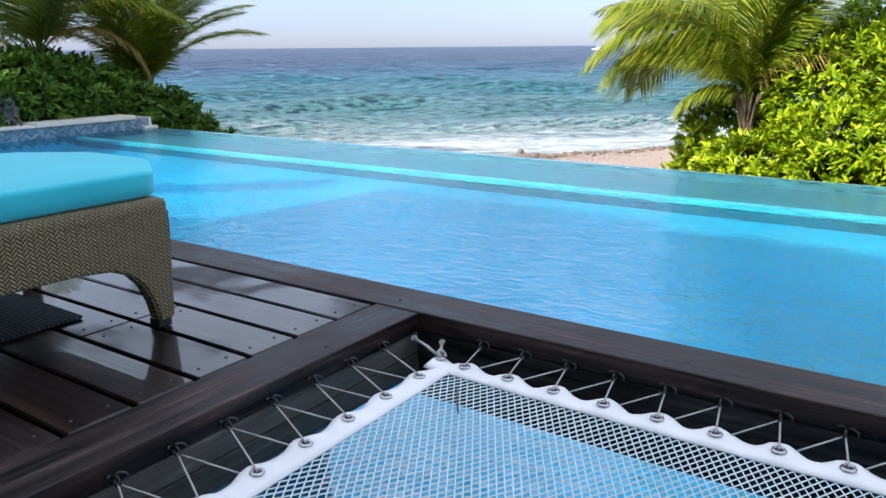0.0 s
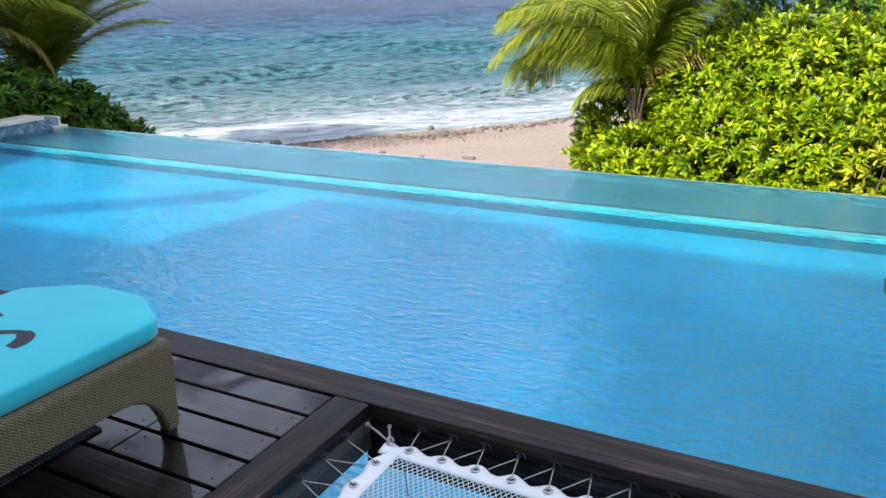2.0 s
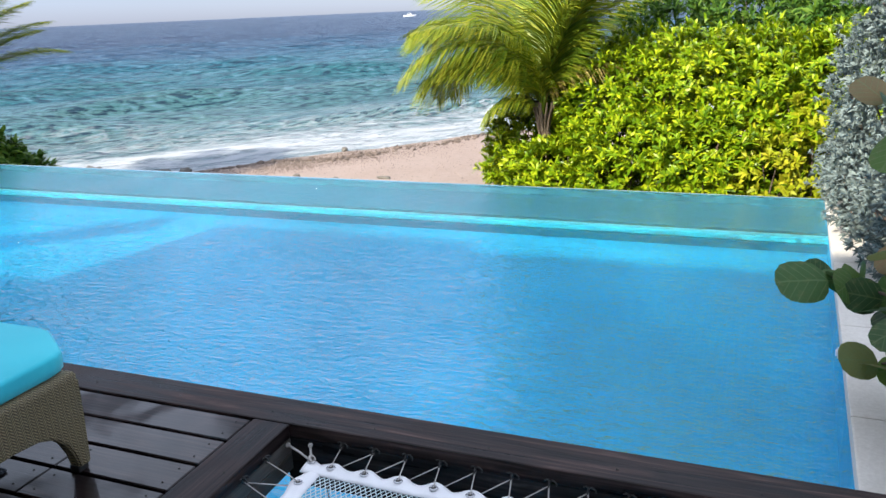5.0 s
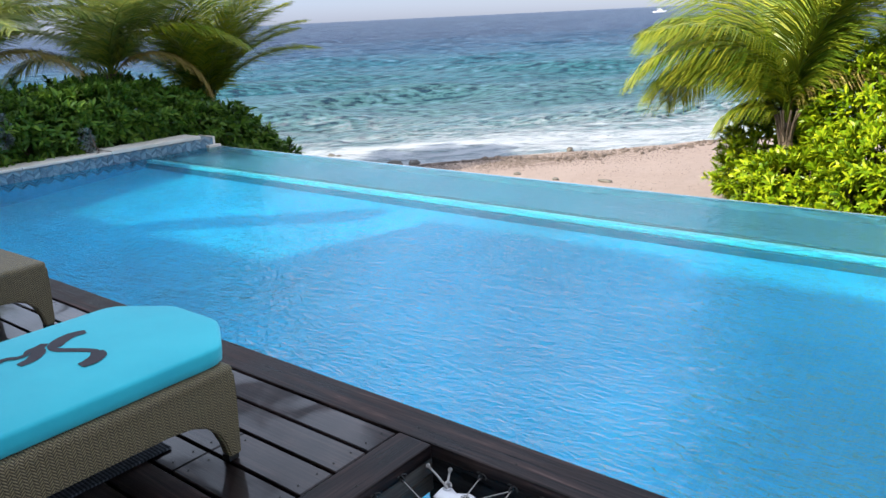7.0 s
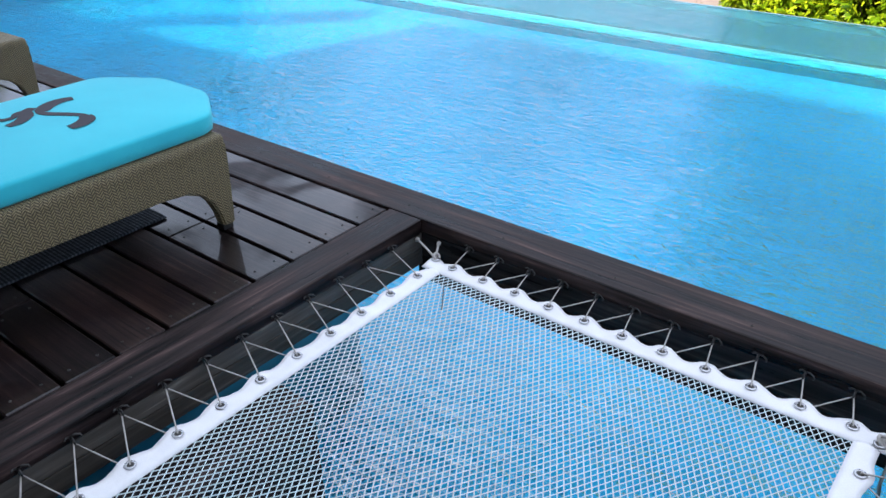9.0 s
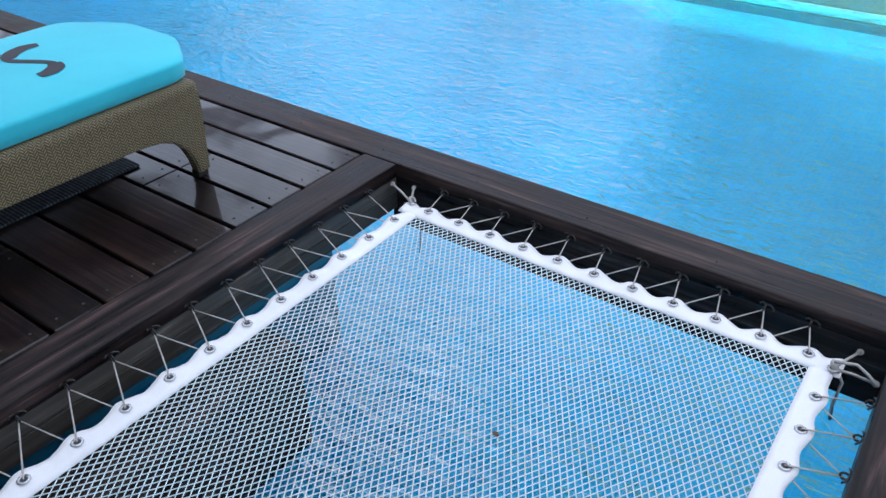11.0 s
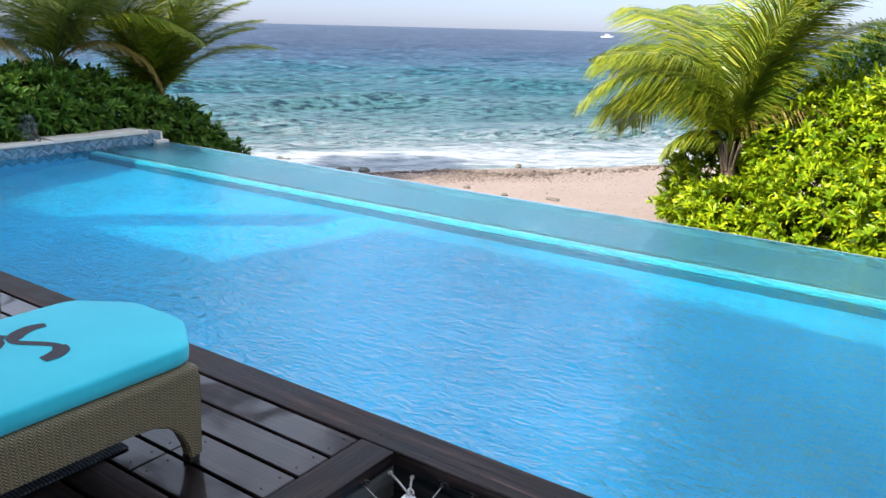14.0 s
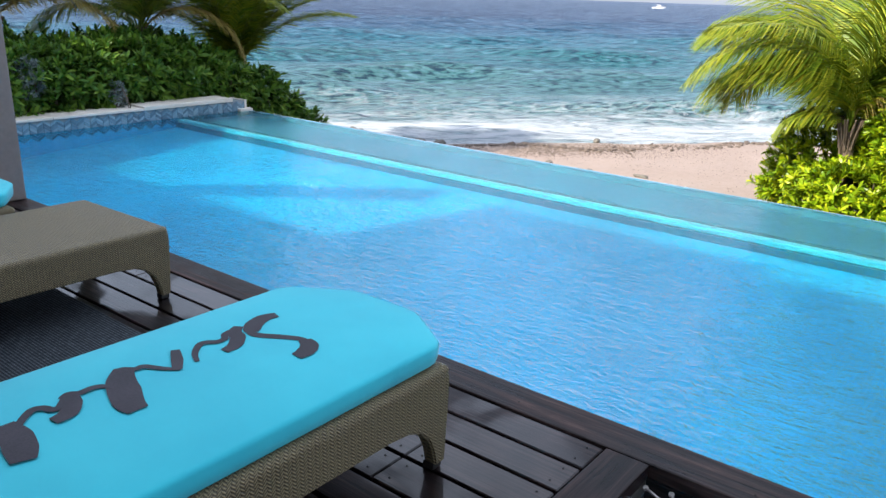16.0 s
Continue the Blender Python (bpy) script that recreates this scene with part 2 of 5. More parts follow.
_gc = g.mix(g.math("MULTIPLY", _vein, 0.42), _gc, (0.20, 0.26, 0.11))
_gc = g.mix(g.ramp(g.noise(2.2, 5, 0.6), (0.52, 0.0), (0.70, 0.45)), _gc, (0.20, 0.20, 0.08))
g.set(color=_gc, normal=g.bump(_vein, 0.3, 0.003))
_gt = g.node("BsdfTranslucent")
g.put(_gc, _gt.inputs["Color"])
g.shader(g.b.outputs[0], _gt.outputs[0], 0.38)
M_grape = g.mat

# pool mosaic, small blue tiles with pale joints
def mosaic(name, a, b, joint, size=0.03):
    m = Nodes(name, 0.25)
    br = m.node("TexBrick", offset=0.0)
    br.inputs["Scale"].default_value = 1.0 / size
    br.inputs["Brick Width"].default_value = 1.0
    br.inputs["Row Height"].default_value = 1.0
    br.inputs["Mortar Size"].default_value = 0.06
    br.inputs["Color1"].default_value = (*a, 1)
    br.inputs["Color2"].default_value = (*b, 1)
    br.inputs["Mortar"].default_value = (*joint, 1)
    m.put(m.co, br.inputs["Vector"])
    # Broad noise in the tile colour imitates patchy brightness on the water.
    n = m.ramp(m.noise(0.55, 5, 0.6), (0.35, 0.0), (0.68, 0.40))
    col = m.mix(n, br.outputs["Color"], tuple(0.55 * v for v in a))
    return m.set(color=col)


M_pool = mosaic("blue_pool_mosaic", (0.21, 0.64, 0.89), (0.29, 0.71, 0.93), (0.40, 0.76, 0.92))
# Darker copy of the pool mosaic: wall shade is put into its colour.
M_shade = mosaic("shaded_pool_mosaic", (0.035, 0.22, 0.30), (0.05, 0.26, 0.34), (0.09, 0.28, 0.34))
M_shelf = mosaic("grey_green_shelf_mosaic", (0.27, 0.35, 0.43), (0.34, 0.42, 0.50), (0.42, 0.48, 0.54))
M_groove = mottled("brown_grey_groove_stone", (0.16, 0.13, 0.12), (0.28, 0.24, 0.22), 2, 40, (0.5, 0.7), 0.2)
M_pale = mottled("pale_shelf_edge", (0.74, 0.82, 0.82), (0.86, 0.90, 0.90), 2, 40, (0.4, 0.6), 0.2)
M_tile = Nodes("glazed_wall_tile", 0.18)
_tr = M_tile.node("ObjectInfo").outputs["Random"]
_tc = M_tile.ramp(_tr, (0.0, (0.07, 0.13, 0.19)), (0.5, (0.13, 0.24, 0.32)), (1.0, (0.25, 0.38, 0.46)))
M_tile = M_tile.set(color=M_tile.mix(M_tile.math("MULTIPLY", M_tile.noise(30, 4), 0.4), _tc, (0.2, 0.3, 0.36)))
M_grout = mottled("tile_grout", (0.15, 0.20, 0.23), (0.25, 0.30, 0.33), 3, 60, (0.7, 0.9), 0.4)

# pool water: clear, rippled surface, tinted by its depth
def water(name, tint):
    w = Nodes(name)
    low = w.noise(1.0, 3, 0.5, w.scaled(2.2, 3.6, 1.0), 0.4)
    fine = w.noise(1.0, 4, 0.55, w.scaled(9.0, 20.0, 1.0), 0.9)
    gusts = w.ramp(w.noise(0.45, 3), (0.35, 0.35), (0.65, 1.0))
    nrm = w.bump(w.math("ADD", w.math("MULTIPLY", low, 0.7), w.math("MULTIPLY", w.math("MULTIPLY", fine, gusts), 1.7)), 1.0, 0.062)
    fr = w.node("Fresnel")
    fr.inputs["IOR"].default_value = 1.40
    w.put(nrm, fr.inputs["Normal"])
    clear = w.node("BsdfTransparent")
    clear.inputs["Color"].default_value = (*tint, 1)
    gloss = w.node("BsdfGlossy")
    gloss.inputs["Roughness"].default_value = 0.03
    gloss.inputs["Color"].default_value = (0.95, 0.97, 1.0, 1)
    w.put(nrm, gloss.inputs["Normal"])
    w.shader(clear.outputs[0], gloss.outputs[0], fr.outputs[0])
    return w.mat


M_water = water("pool_water", (0.21, 0.885, 0.985))
M_shallow = water("shelf_water", (0.42, 0.90, 0.97))

# open sea: colour by depth off the shore, foam in the swash
s = Nodes("sea_water", 0.16)
_dot = s.node("VectorMath", operation="DOT_PRODUCT")
s.put(s.co, _dot.inputs[0])
_dot.inputs[1].default_value = (-0.735, 0.678, 0.0)
_off = _dot.outputs["Value"]
_rot = s.node("Mapping")
s.put(s.co, _rot.inputs["Vector"])
_rot.inputs["Rotation"].default_value = (0, 0, -0.826)
_us = _rot.outputs[0]                       # x along the shore, y out to sea
_band = s.noise(1.0, 4, 0.55, s.scaled(0.012, 0.05, 1.0, _us))
_mid = s.noise(1.0, 5, 0.6, s.scaled(0.10, 0.45, 1.0, _us), 0.5)
_lg = s.math("LOGARITHM", s.math("MAXIMUM", _off, 10.0), 10.0)
_f = s.math("ADD", s.math("MULTIPLY", s.math("SUBTRACT", _lg, 1.1), 0.62), s.math("MULTIPLY", s.math("SUBTRACT", _band, 0.5), 0.30))
_f = s.math("ADD", _f, s.math("MULTIPLY", s.math("SUBTRACT", _mid, 0.5), 0.16))
_col = s.ramp(_f, (0.04, (0.22, 0.26, 0.25)), (0.14, (0.085, 0.175, 0.18)), (0.24, (0.030, 0.125, 0.14)), (0.40, (0.016, 0.098, 0.145)),
              (0.50, (0.011, 0.052, 0.105)), (0.60, (0.009, 0.022, 0.060)), (0.9, (0.010, 0.020, 0.052)))
_sv = s.node("SeparateXYZ")
s.put(_us, _sv.inputs[0])
_cv = s.node("CombineXYZ")
s.put(s.math("DIVIDE", s.math("MULTIPLY", _sv.outputs[0], 30.0), s.math("POWER", s.math("MAXIMUM", _off, 10.0), 0.8)), _cv.inputs[0])
s.put(s.math("MULTIPLY", _lg, 300.0), _cv.inputs[1])
_streak = s.noise(1.0, 5, 0.66, _cv.outputs[0], 0.3)
# Dark wave faces and sky-reflecting crests are painted into the colour as streaks.
_col = s.mix(s.ramp(_streak, (0.49, 0.0), (0.58, 1.0)), _col, s.mix(0.88, _col, (0.004, 0.02, 0.045)))
_col = s.mix(s.ramp(_streak, (0.36, 0.62), (0.46, 0.0)), _col, (0.14, 0.25, 0.34))
_fo = s.noise(1.0, 10, 0.74, s.scaled(0.9, 1.5, 1.0, _us), 1.4)
_line = s.math("ADD", _off, s.math("MULTIPLY", s.math("SUBTRACT", s.noise(0.22, 4), 0.5), 3.5))
_sw = s.ramp(s.math("MULTIPLY", s.math("SUBTRACT", _line, 14.0), 0.1), (0.0, 0.56), (0.22, 0.44), (0.38, 0.50), (0.52, 0.34), (0.72, 0.10), (0.95, 0.0))
_foam = s.ramp(s.math("ADD", _fo, _sw), (0.80, 0.0), (1.0, 1.0))
_vein = s.math("ABSOLUTE", s.math("SUBTRACT", s.noise(1.0, 5, 0.6, s.scaled(0.8, 1.5, 1.0, _us), 1.0), 0.5))
_lace = s.math("MULTIPLY", s.ramp(_vein, (0.0, 1.0), (0.035, 0.0)), s.ramp(s.math("MULTIPLY", s.math("SUBTRACT", _line, 14.0), 0.1), (0.2, 0.75), (0.9, 0.45), (1.0, 0.0)))
_foam = s.math("MAXIMUM", _foam, _lace)
_caps = s.ramp(s.noise(1.0, 7, 0.7, s.scaled(0.25, 1.1, 1.0, _us), 0.8), (0.72, 0.0), (0.76, 0.55))
_foam = s.math("MAXIMUM", _foam, _caps)
_rip = s.noise(1.0, 8, 0.68, s.scaled(1.3, 4.2, 1.0, _us), 0.5)
_far = s.noise(1.0, 5, 0.65, s.scaled(0.12, 0.5, 1.0, _us), 0.6)
s.set(color=s.mix(_foam, _col, (0.46, 0.48, 0.50)), rough=s.ramp(_foam, (0.0, 0.30), (1.0, 0.9)),
      normal=s.bump(_far, 0.9, 0.9, s.bump(_rip, 0.9, 0.20)), spec=0.07)
M_sea = s.mat

# coral sand, pinkish cream
d = Nodes("coral_sand", 0.95)
_n1, _n2, _n3 = d.noise(0.35, 5), d.noise(9, 7, 0.7), d.noise(120, 4, 0.7)
_sc = d.ramp(d.math("ADD", d.math("MULTIPLY", _n1, 0.5), d.math("MULTIPLY", _n2, 0.5)), (0.3, (0.245, 0.178, 0.146)), (0.55, (0.33, 0.252, 0.213)), (0.75, (0.41, 0.325, 0.28)))
_sd = d.node("VectorMath", operation="DOT_PRODUCT")
d.put(d.co, _sd.inputs[0])
_sd.inputs[1].default_value = (-0.735, 0.678, 0.0)
_wetband = d.ramp(d.math("MULTIPLY", d.math("ADD", d.math("SUBTRACT", _sd.outputs["Value"], 13.6), d.math("MULTIPLY", _n1, 1.5)), 0.3), (0.45, 0.0), (0.75, 0.75))
_sc = d.mix(_wetband, _sc, (0.26, 0.20, 0.16))
d.set(color=d.mix(d.math("MULTIPLY", _n3, 0.35), _sc, (0.26, 0.20, 0.165)), normal=d.bump(d.math("ADD", _n2, d.math("MULTIPLY", _n3, 0.4)), 0.7, 0.03))
M_sand = d.mat

# woven wicker: strands that zigzag in a herringbone
k = Nodes("woven_wicker", 0.5)
_sx = k.node("SeparateXYZ")
k.put(k.co, _sx.inputs[0])
_uu = k.math("ADD", _sx.outputs[0], _sx.outputs[1])
_vv = k.math("SUBTRACT", _sx.outputs[2], _sx.outputs[0])
_zig = k.math("PINGPONG", _uu, 0.0125)
_odd = k.math("MODULO", k.math("FLOOR", k.math("DIVIDE", k.math("ADD", _uu, 50.0), 0.0125)), 2.0)
_ph = k.math("ADD", k.math("ADD", _vv, k.math("MULTIPLY", _zig, 0.9)), k.math("MULTIPLY", _odd, 0.00525))
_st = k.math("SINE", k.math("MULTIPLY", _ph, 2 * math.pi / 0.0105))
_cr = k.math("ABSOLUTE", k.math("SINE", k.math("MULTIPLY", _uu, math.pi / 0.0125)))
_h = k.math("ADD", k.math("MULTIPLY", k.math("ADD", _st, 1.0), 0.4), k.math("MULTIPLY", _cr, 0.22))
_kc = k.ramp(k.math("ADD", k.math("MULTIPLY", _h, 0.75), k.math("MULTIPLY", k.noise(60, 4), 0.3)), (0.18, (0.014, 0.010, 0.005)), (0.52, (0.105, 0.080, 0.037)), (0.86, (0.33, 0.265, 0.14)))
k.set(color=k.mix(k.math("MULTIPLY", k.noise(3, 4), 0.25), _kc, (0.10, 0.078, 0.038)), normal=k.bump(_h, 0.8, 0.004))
M_wick = k.mat

# turquoise woven cushion cover
c = Nodes("turquoise_cushion", 0.8)
_cn = c.noise(2.5, 4)
c.set(color=c.ramp(_cn, (0.3, (0.012, 0.43, 0.53)), (0.7, (0.022, 0.52, 0.61))), normal=c.bump(c.math("ADD", c.noise(6, 3), c.math("MULTIPLY", c.noise(900, 2), 0.2)), 0.25, 0.008))
c.b.inputs["Sheen Weight"].default_value = 0.2
M_cush = c.mat
M_ink = mottled("charcoal_print", (0.022, 0.020, 0.026), (0.075, 0.068, 0.078), 6, 160, (0.85, 1.0), 0.2, 0.001)

# outdoor mat: flat-woven dark grey blue strands
r = Nodes("charcoal_mat", 0.9)
_ry = r.node("SeparateXYZ")
r.put(r.co, _ry.inputs[0])
_rs = r.math("SINE", r.math("MULTIPLY", _ry.outputs[1], 2 * math.pi / 0.013))
_rn = r.noise(1.0, 5, 0.6, r.scaled(160, 30, 1))
_rf = r.math("ADD", r.math("MULTIPLY", r.math("ADD", _rs, 1.0), 0.12), r.math("MULTIPLY", _rn, 0.6))
r.set(color=r.ramp(_rf, (0.30, (0.012, 0.015, 0.018)), (0.52, (0.055, 0.064, 0.075)), (0.74, (0.20, 0.22, 0.25))), normal=r.bump(_rf, 0.7, 0.004), spec=0.15)
M_mat = r.mat


# ---- mesh helpers ----
def finish(name, bm, mat, smooth=False):
    me = bpy.data.meshes.new(name)
    bm.normal_update()
    bm.to_mesh(me)
    bm.free()
    if mat:
        me.materials.append(mat)
    if smooth:
        me.polygons.foreach_set("use_smooth", [True] * len(me.polygons))
    return me


def part(name, bm, mat, parent=None, label="", smooth=False):
    ob = new(name, finish(name, bm, mat, smooth))
    ob.parent = parent
    if label:
        ob["label"] = label
    return ob


def piece(name, me, parent, at=(0, 0, 0), turn=0.0):
    """One more object on a shared mesh."""
    ob = new(name, me)
    ob.parent = parent
    ob.location = at
    ob.rotation_euler = (0, 0, turn)
    return ob


def bulk(name, verts, faces, mat, parent=None, smooth=False):
    me = bpy.data.meshes.new(name)
    me.from_pydata([tuple(v) for v in verts], [], faces)
    me.materials.append(mat)
    if smooth:
        me.polygons.foreach_set("use_smooth", [True] * len(me.polygons))
    ob = new(name, me)
    ob.parent = parent
    return ob


def box(bm, x0, x1, y0, y1, z0, z1, bevel=0.0, segs=2):
    v = [bm.verts.new((x, y, z)) for z in (z0, z1) for y in (y0, y1) for x in (x0, x1)]
    fs = [bm.faces.new([v[i] for i in f]) for f in ((0, 2, 3, 1), (4, 5, 7, 6), (0, 1, 5, 4), (2, 6, 7, 3), (0, 4, 6, 2), (1, 3, 7, 5))]
    if bevel:
        es = {e for f in fs for e in f.edges}
        bmesh.ops.bevel(bm, geom=list(es), offset=bevel, segments=segs, affect="EDGES", profile=0.6)
    return bm


def slab(name, b, mat, label, category, bevel=0.0, parent=None):
    ob = part(name, box(bmesh.new(), *b, bevel), mat, parent)
    return tagged(ob, label, category, kind="structure") if parent is None else ob


def empty(name, label, category, at=(0, 0, 0), group="", kind=""):
    ob = new(name)
    ob.location = at
    return tagged(ob, label, category, group, kind)


def tube(bm, pts, radius, sides=6, radius_end=None):
    """A round bar along a line of points."""
    pts = [Vector(p) for p in pts]
    rings = []
    for i, p in enumerate(pts):
        d = (pts[min(i + 1, len(pts) - 1)] - pts[max(i - 1, 0)]).normalized()
        a = d.cross(Vector((0, 0, 1)))
        a = a.normalized() if a.length > 0.05 else Vector((1, 0, 0))
        b = d.cross(a)
        f = i / max(1, len(pts) - 1)
        rad = radius if radius_end is None else radius + (radius_end - radius) * f
        rings.append([bm.verts.new(p + (a * math.cos(2 * math.pi * j / sides) + b * math.sin(2 * math.pi * j / sides)) * rad) for j in range(sides)])
    for q, r_ in zip(rings, rings[1:]):
        for j in range(sides):
            bm.faces.new((q[j], q[(j + 1) % sides], r_[(j + 1) % sides], r_[j]))
    bm.faces.new(rings[0][::-1])
    bm.faces.new(rings[-1])
    return bm


def ring(bm, centre, radius, thick, m=None, seg=14, sides=6):
    m = m or Matrix.Identity(4)
    grid = []
    for i in range(seg):
        a = 2 * math.pi * i / seg
        grid.append([bm.verts.new(Vector(centre) + m.to_3x3() @ Vector(((radius + thick * math.cos(b)) * math.cos(a), (radius + thick * math.cos(b)) * math.sin(a), thick * math.sin(b))))
                     for b in (2 * math.pi * j / sides for j in range(sides))])
    for i in range(seg):
        for j in range(sides):
            bm.faces.new((grid[i][j], grid[(i + 1) % seg][j], grid[(i + 1) % seg][(j + 1) % sides], grid[i][(j + 1) % sides]))
    return bm


rng = np.random.default_rng(7)
U, N = np.array((0.678, 0.735)), np.array((-0.735, 0.678))   # along the shore, out to sea
WATER, SEA = -0.48, -1.52


# ---- ground and sea ----
def sand_height(x, y):
    s_ = -0.735 * x + 0.678 * y
    h = np.interp(s_, (-60, 4, 10, 14.2, 15.0, 16.0, 22, 40, 4000), (-1.30, -1.32, -1.38, -1.46, -1.45, -1.56, -2.3, -4.0, -30.0))
    return h + 0.025 * np.sin(0.9 * x + 0.4 * y) * np.sin(0.7 * y - 0.3 * x) + 0.012 * np.sin(3.1 * x + 1.2) * np.sin(2.7 * y)


def spread(fine, step, growth, far):
    out, st = [0.0], step
    while out[-1] < far:
        out.append(out[-1] + st)
        if out[-1] > fine:
            st *= growth
    return np.array(out)


def sheet(name, us, ss, height, mat, label, category):
    uu, sv = np.meshgrid(us, ss)
    x, y = uu * U[0] + sv * N[0], uu * U[1] + sv * N[1]
    z = height(uu, sv, x, y)
    nu, ns = len(us), len(ss)
    me = bpy.data.meshes.new(name)
    me.vertices.add(nu * ns)
    me.vertices.foreach_set("co", np.stack((x, y, z), -1).ravel())
    i = (np.arange(ns - 1)[:, None] * nu + np.arange(nu - 1)[None]).ravel()
    quads = np.stack((i, i + 1, i + nu + 1, i + nu), -1)
    me.loops.add(quads.size)
    me.loops.foreach_set("vertex_index", quads.ravel().astype(np.int32))
    me.polygons.add(len(quads))
    me.polygons.foreach_set("loop_start", np.arange(0, quads.size, 4, dtype=np.int32))
    me.polygons.foreach_set("use_smooth", np.ones(len(quads), dtype=bool))
    me.update(calc_edges=True)
    me.materials.append(mat)
    return tagged(new(name, me), label, category, kind="structure")


_side = spread(18, 0.5, 1.10, 3500)
_us = np.concatenate((-_side[:0:-1], _side))
_ss = np.concatenate((-spread(4, 1.0, 1.15, 300)[:0:-1] + 6, 6 + spread(16, 0.25, 1.10, 4200)))
sheet("ground", _us, _ss, lambda u, v, x, y: sand_height(x, y), M_sand, "pale pinkish coral sand beach sloping to the sea", "beach")

WAVES = [(rng.uniform(2.2, 10.0), rng.normal(0, 0.35), rng.uniform(0, 6.28)) for _ in range(16)]


def sea_height(u, v, x, y):
    z = np.full(u.shape, SEA)
    calm = np.clip((v - 15.5) / 7, 0.10, 1)
    for length, turn, ph in WAVES:
        keep = np.clip(1.6 - v / (90 * length / 3), 0, 1)
        z += calm * keep * 0.011 * length ** 0.75 * np.sin(2 * math.pi / length * (v * math.cos(turn) + u * math.sin(turn)) + ph)
    bend = 1.2 * np.sin(u * 0.11 + 0.5) + 0.6 * np.sin(u * 0.31)
    for at, high, wide, phase in ((19.2, 0.26, 0.9, 0.0), (27.5, 0.62, 1.5, 1.6), (38.0, 0.45, 2.2, 3.0), (52.0, 0.5, 3.0, 4.4)):
        t_ = (v - at - bend) / wide
        env = 0.45 + 0.55 * np.sin(u * 0.13 + phase) ** 2
        z += high * env * np.exp(-np.where(t_ < 0, (t_ * 1.7) ** 2, (t_ * 0.8) ** 2))
    return z


_side = spread(22, 0.30, 1.045, 3400)
_us = np.concatenate((-_side[:0:-1], _side)) + 3.0
_ss = 14.6 + spread(22, 0.16, 1.022, 3600)
sheet("sea", _us, _ss, sea_height, M_sea, "blue and turquoise sea with swell and white surf", "sea")

# ---- pool ----
PX0, PX1, PY0, LEDGE, PY1, FLOOR, SHOAL = -10.70, 0.76, -2.5, 6.16, 7.45, -0.92, -0.610


def pool_side(y):
    """The pool's right-hand edge, which runs slightly outwards towards the sea."""
    return PX1 + 0.049 * (max(y, 1.5) - 2.9)


def skewed(bm):
    for v in bm.verts:
        v.co.x += pool_side(v.co.y) - PX1
    return bm


pool = empty("pool", "infinity pool shell lined with blue mosaic", "swimming pool", kind="structure")
bm = box(bmesh.new(), PX0 - 0.2, PX1 + 0.4, PY0 - 0.2, 1.8, FLOOR - 0.2, FLOOR)
part("pool_floor", bm, M_pool, pool)
bm = box(bmesh.new(), PX0 - 0.2, PX1 + 0.4, 1.8, LEDGE + 0.1, FLOOR - 0.2, FLOOR)
for v in bm.verts:
    if v.co.y > 2 and v.co.z > FLOOR - 0.1:
        v.co.z = SHOAL
part("pool_floor", bm, M_pool, pool)
part("pool_wall", box(bmesh.new(), PX0 - 0.25, PX0, PY0, PY1, FLOOR, WATER - 0.02), M_pool, pool)
part("pool_wall", skewed(box(bmesh.new(), PX1, PX1 + 0.2, 1.5, PY1, FLOOR, WATER + 0.05)), M_pool, pool)
part("pool_wall", skewed(box(bmesh.new(), PX1, PX1 + 0.2, PY0, 1.499, FLOOR, WATER + 0.05)), M_pool, pool)
part("pool_wall", box(bmesh.new(), PX0, PX1, PY0 - 0.2, PY0, FLOOR, WATER + 0.1), M_pool, pool)
# Wall added under the deck, its dark teal standing in for shaded water.
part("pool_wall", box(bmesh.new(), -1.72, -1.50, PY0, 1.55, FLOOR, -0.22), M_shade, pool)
part("shelf", box(bmesh.new(), PX0, PX1 + 0.25, LEDGE + 0.39, PY1 - 0.012, FLOOR - 0.4, WATER - 0.07), M_shelf, pool, "shallow grey-green overflow shelf")
part("groove", box(bmesh.new(), PX0, PX1 + 0.25, LEDGE + 0.20, LEDGE + 0.388, FLOOR - 0.4, WATER - 0.085), M_groove, pool, "brown-grey groove behind the pale edge")
part("far_wall", box(bmesh.new(), PX0, PX1 + 0.25, LEDGE, LEDGE + 0.198, FLOOR - 0.4, WATER - 0.071), M_shade, pool, "far wall below the pale edge, shade put into its teal colour")
part("shelf_edge", box(bmesh.new(), PX0, PX1 + 0.25, LEDGE + 0.040, LEDGE + 0.155, WATER - 0.07, WATER - 0.026, 0.008), M_pale, pool, "pale stone edge line under the water")
part("lip", box(bmesh.new(), PX0, PX1 + 0.25, PY1 - 0.01, PY1 + 0.09, -1.6, WATER - 0.004, 0.004), M_shelf, pool)



def water_sheet(name, y0, y1, mat, label):
    bm = bmesh.new()
    bmesh.ops.create_grid(bm, x_segments=40, y_segments=20, size=1.0)
    for v in bm.verts:
        y_ = y0 + (v.co.y + 1) / 2 * (y1 - y0)
        v.co = Vector((PX0 + (v.co.x + 1) / 2 * (pool_side(y_) - PX0), y_, WATER))
    return tagged(part(name, bm, mat), label, "water", kind="structure")


water_sheet("pool_water", PY0, LEDGE, M_water, "clear bright blue rippled pool water")
water_sheet("shelf_water", LEDGE, PY1 + 0.05, M_shallow, "thin clear water over the overflow shelf")

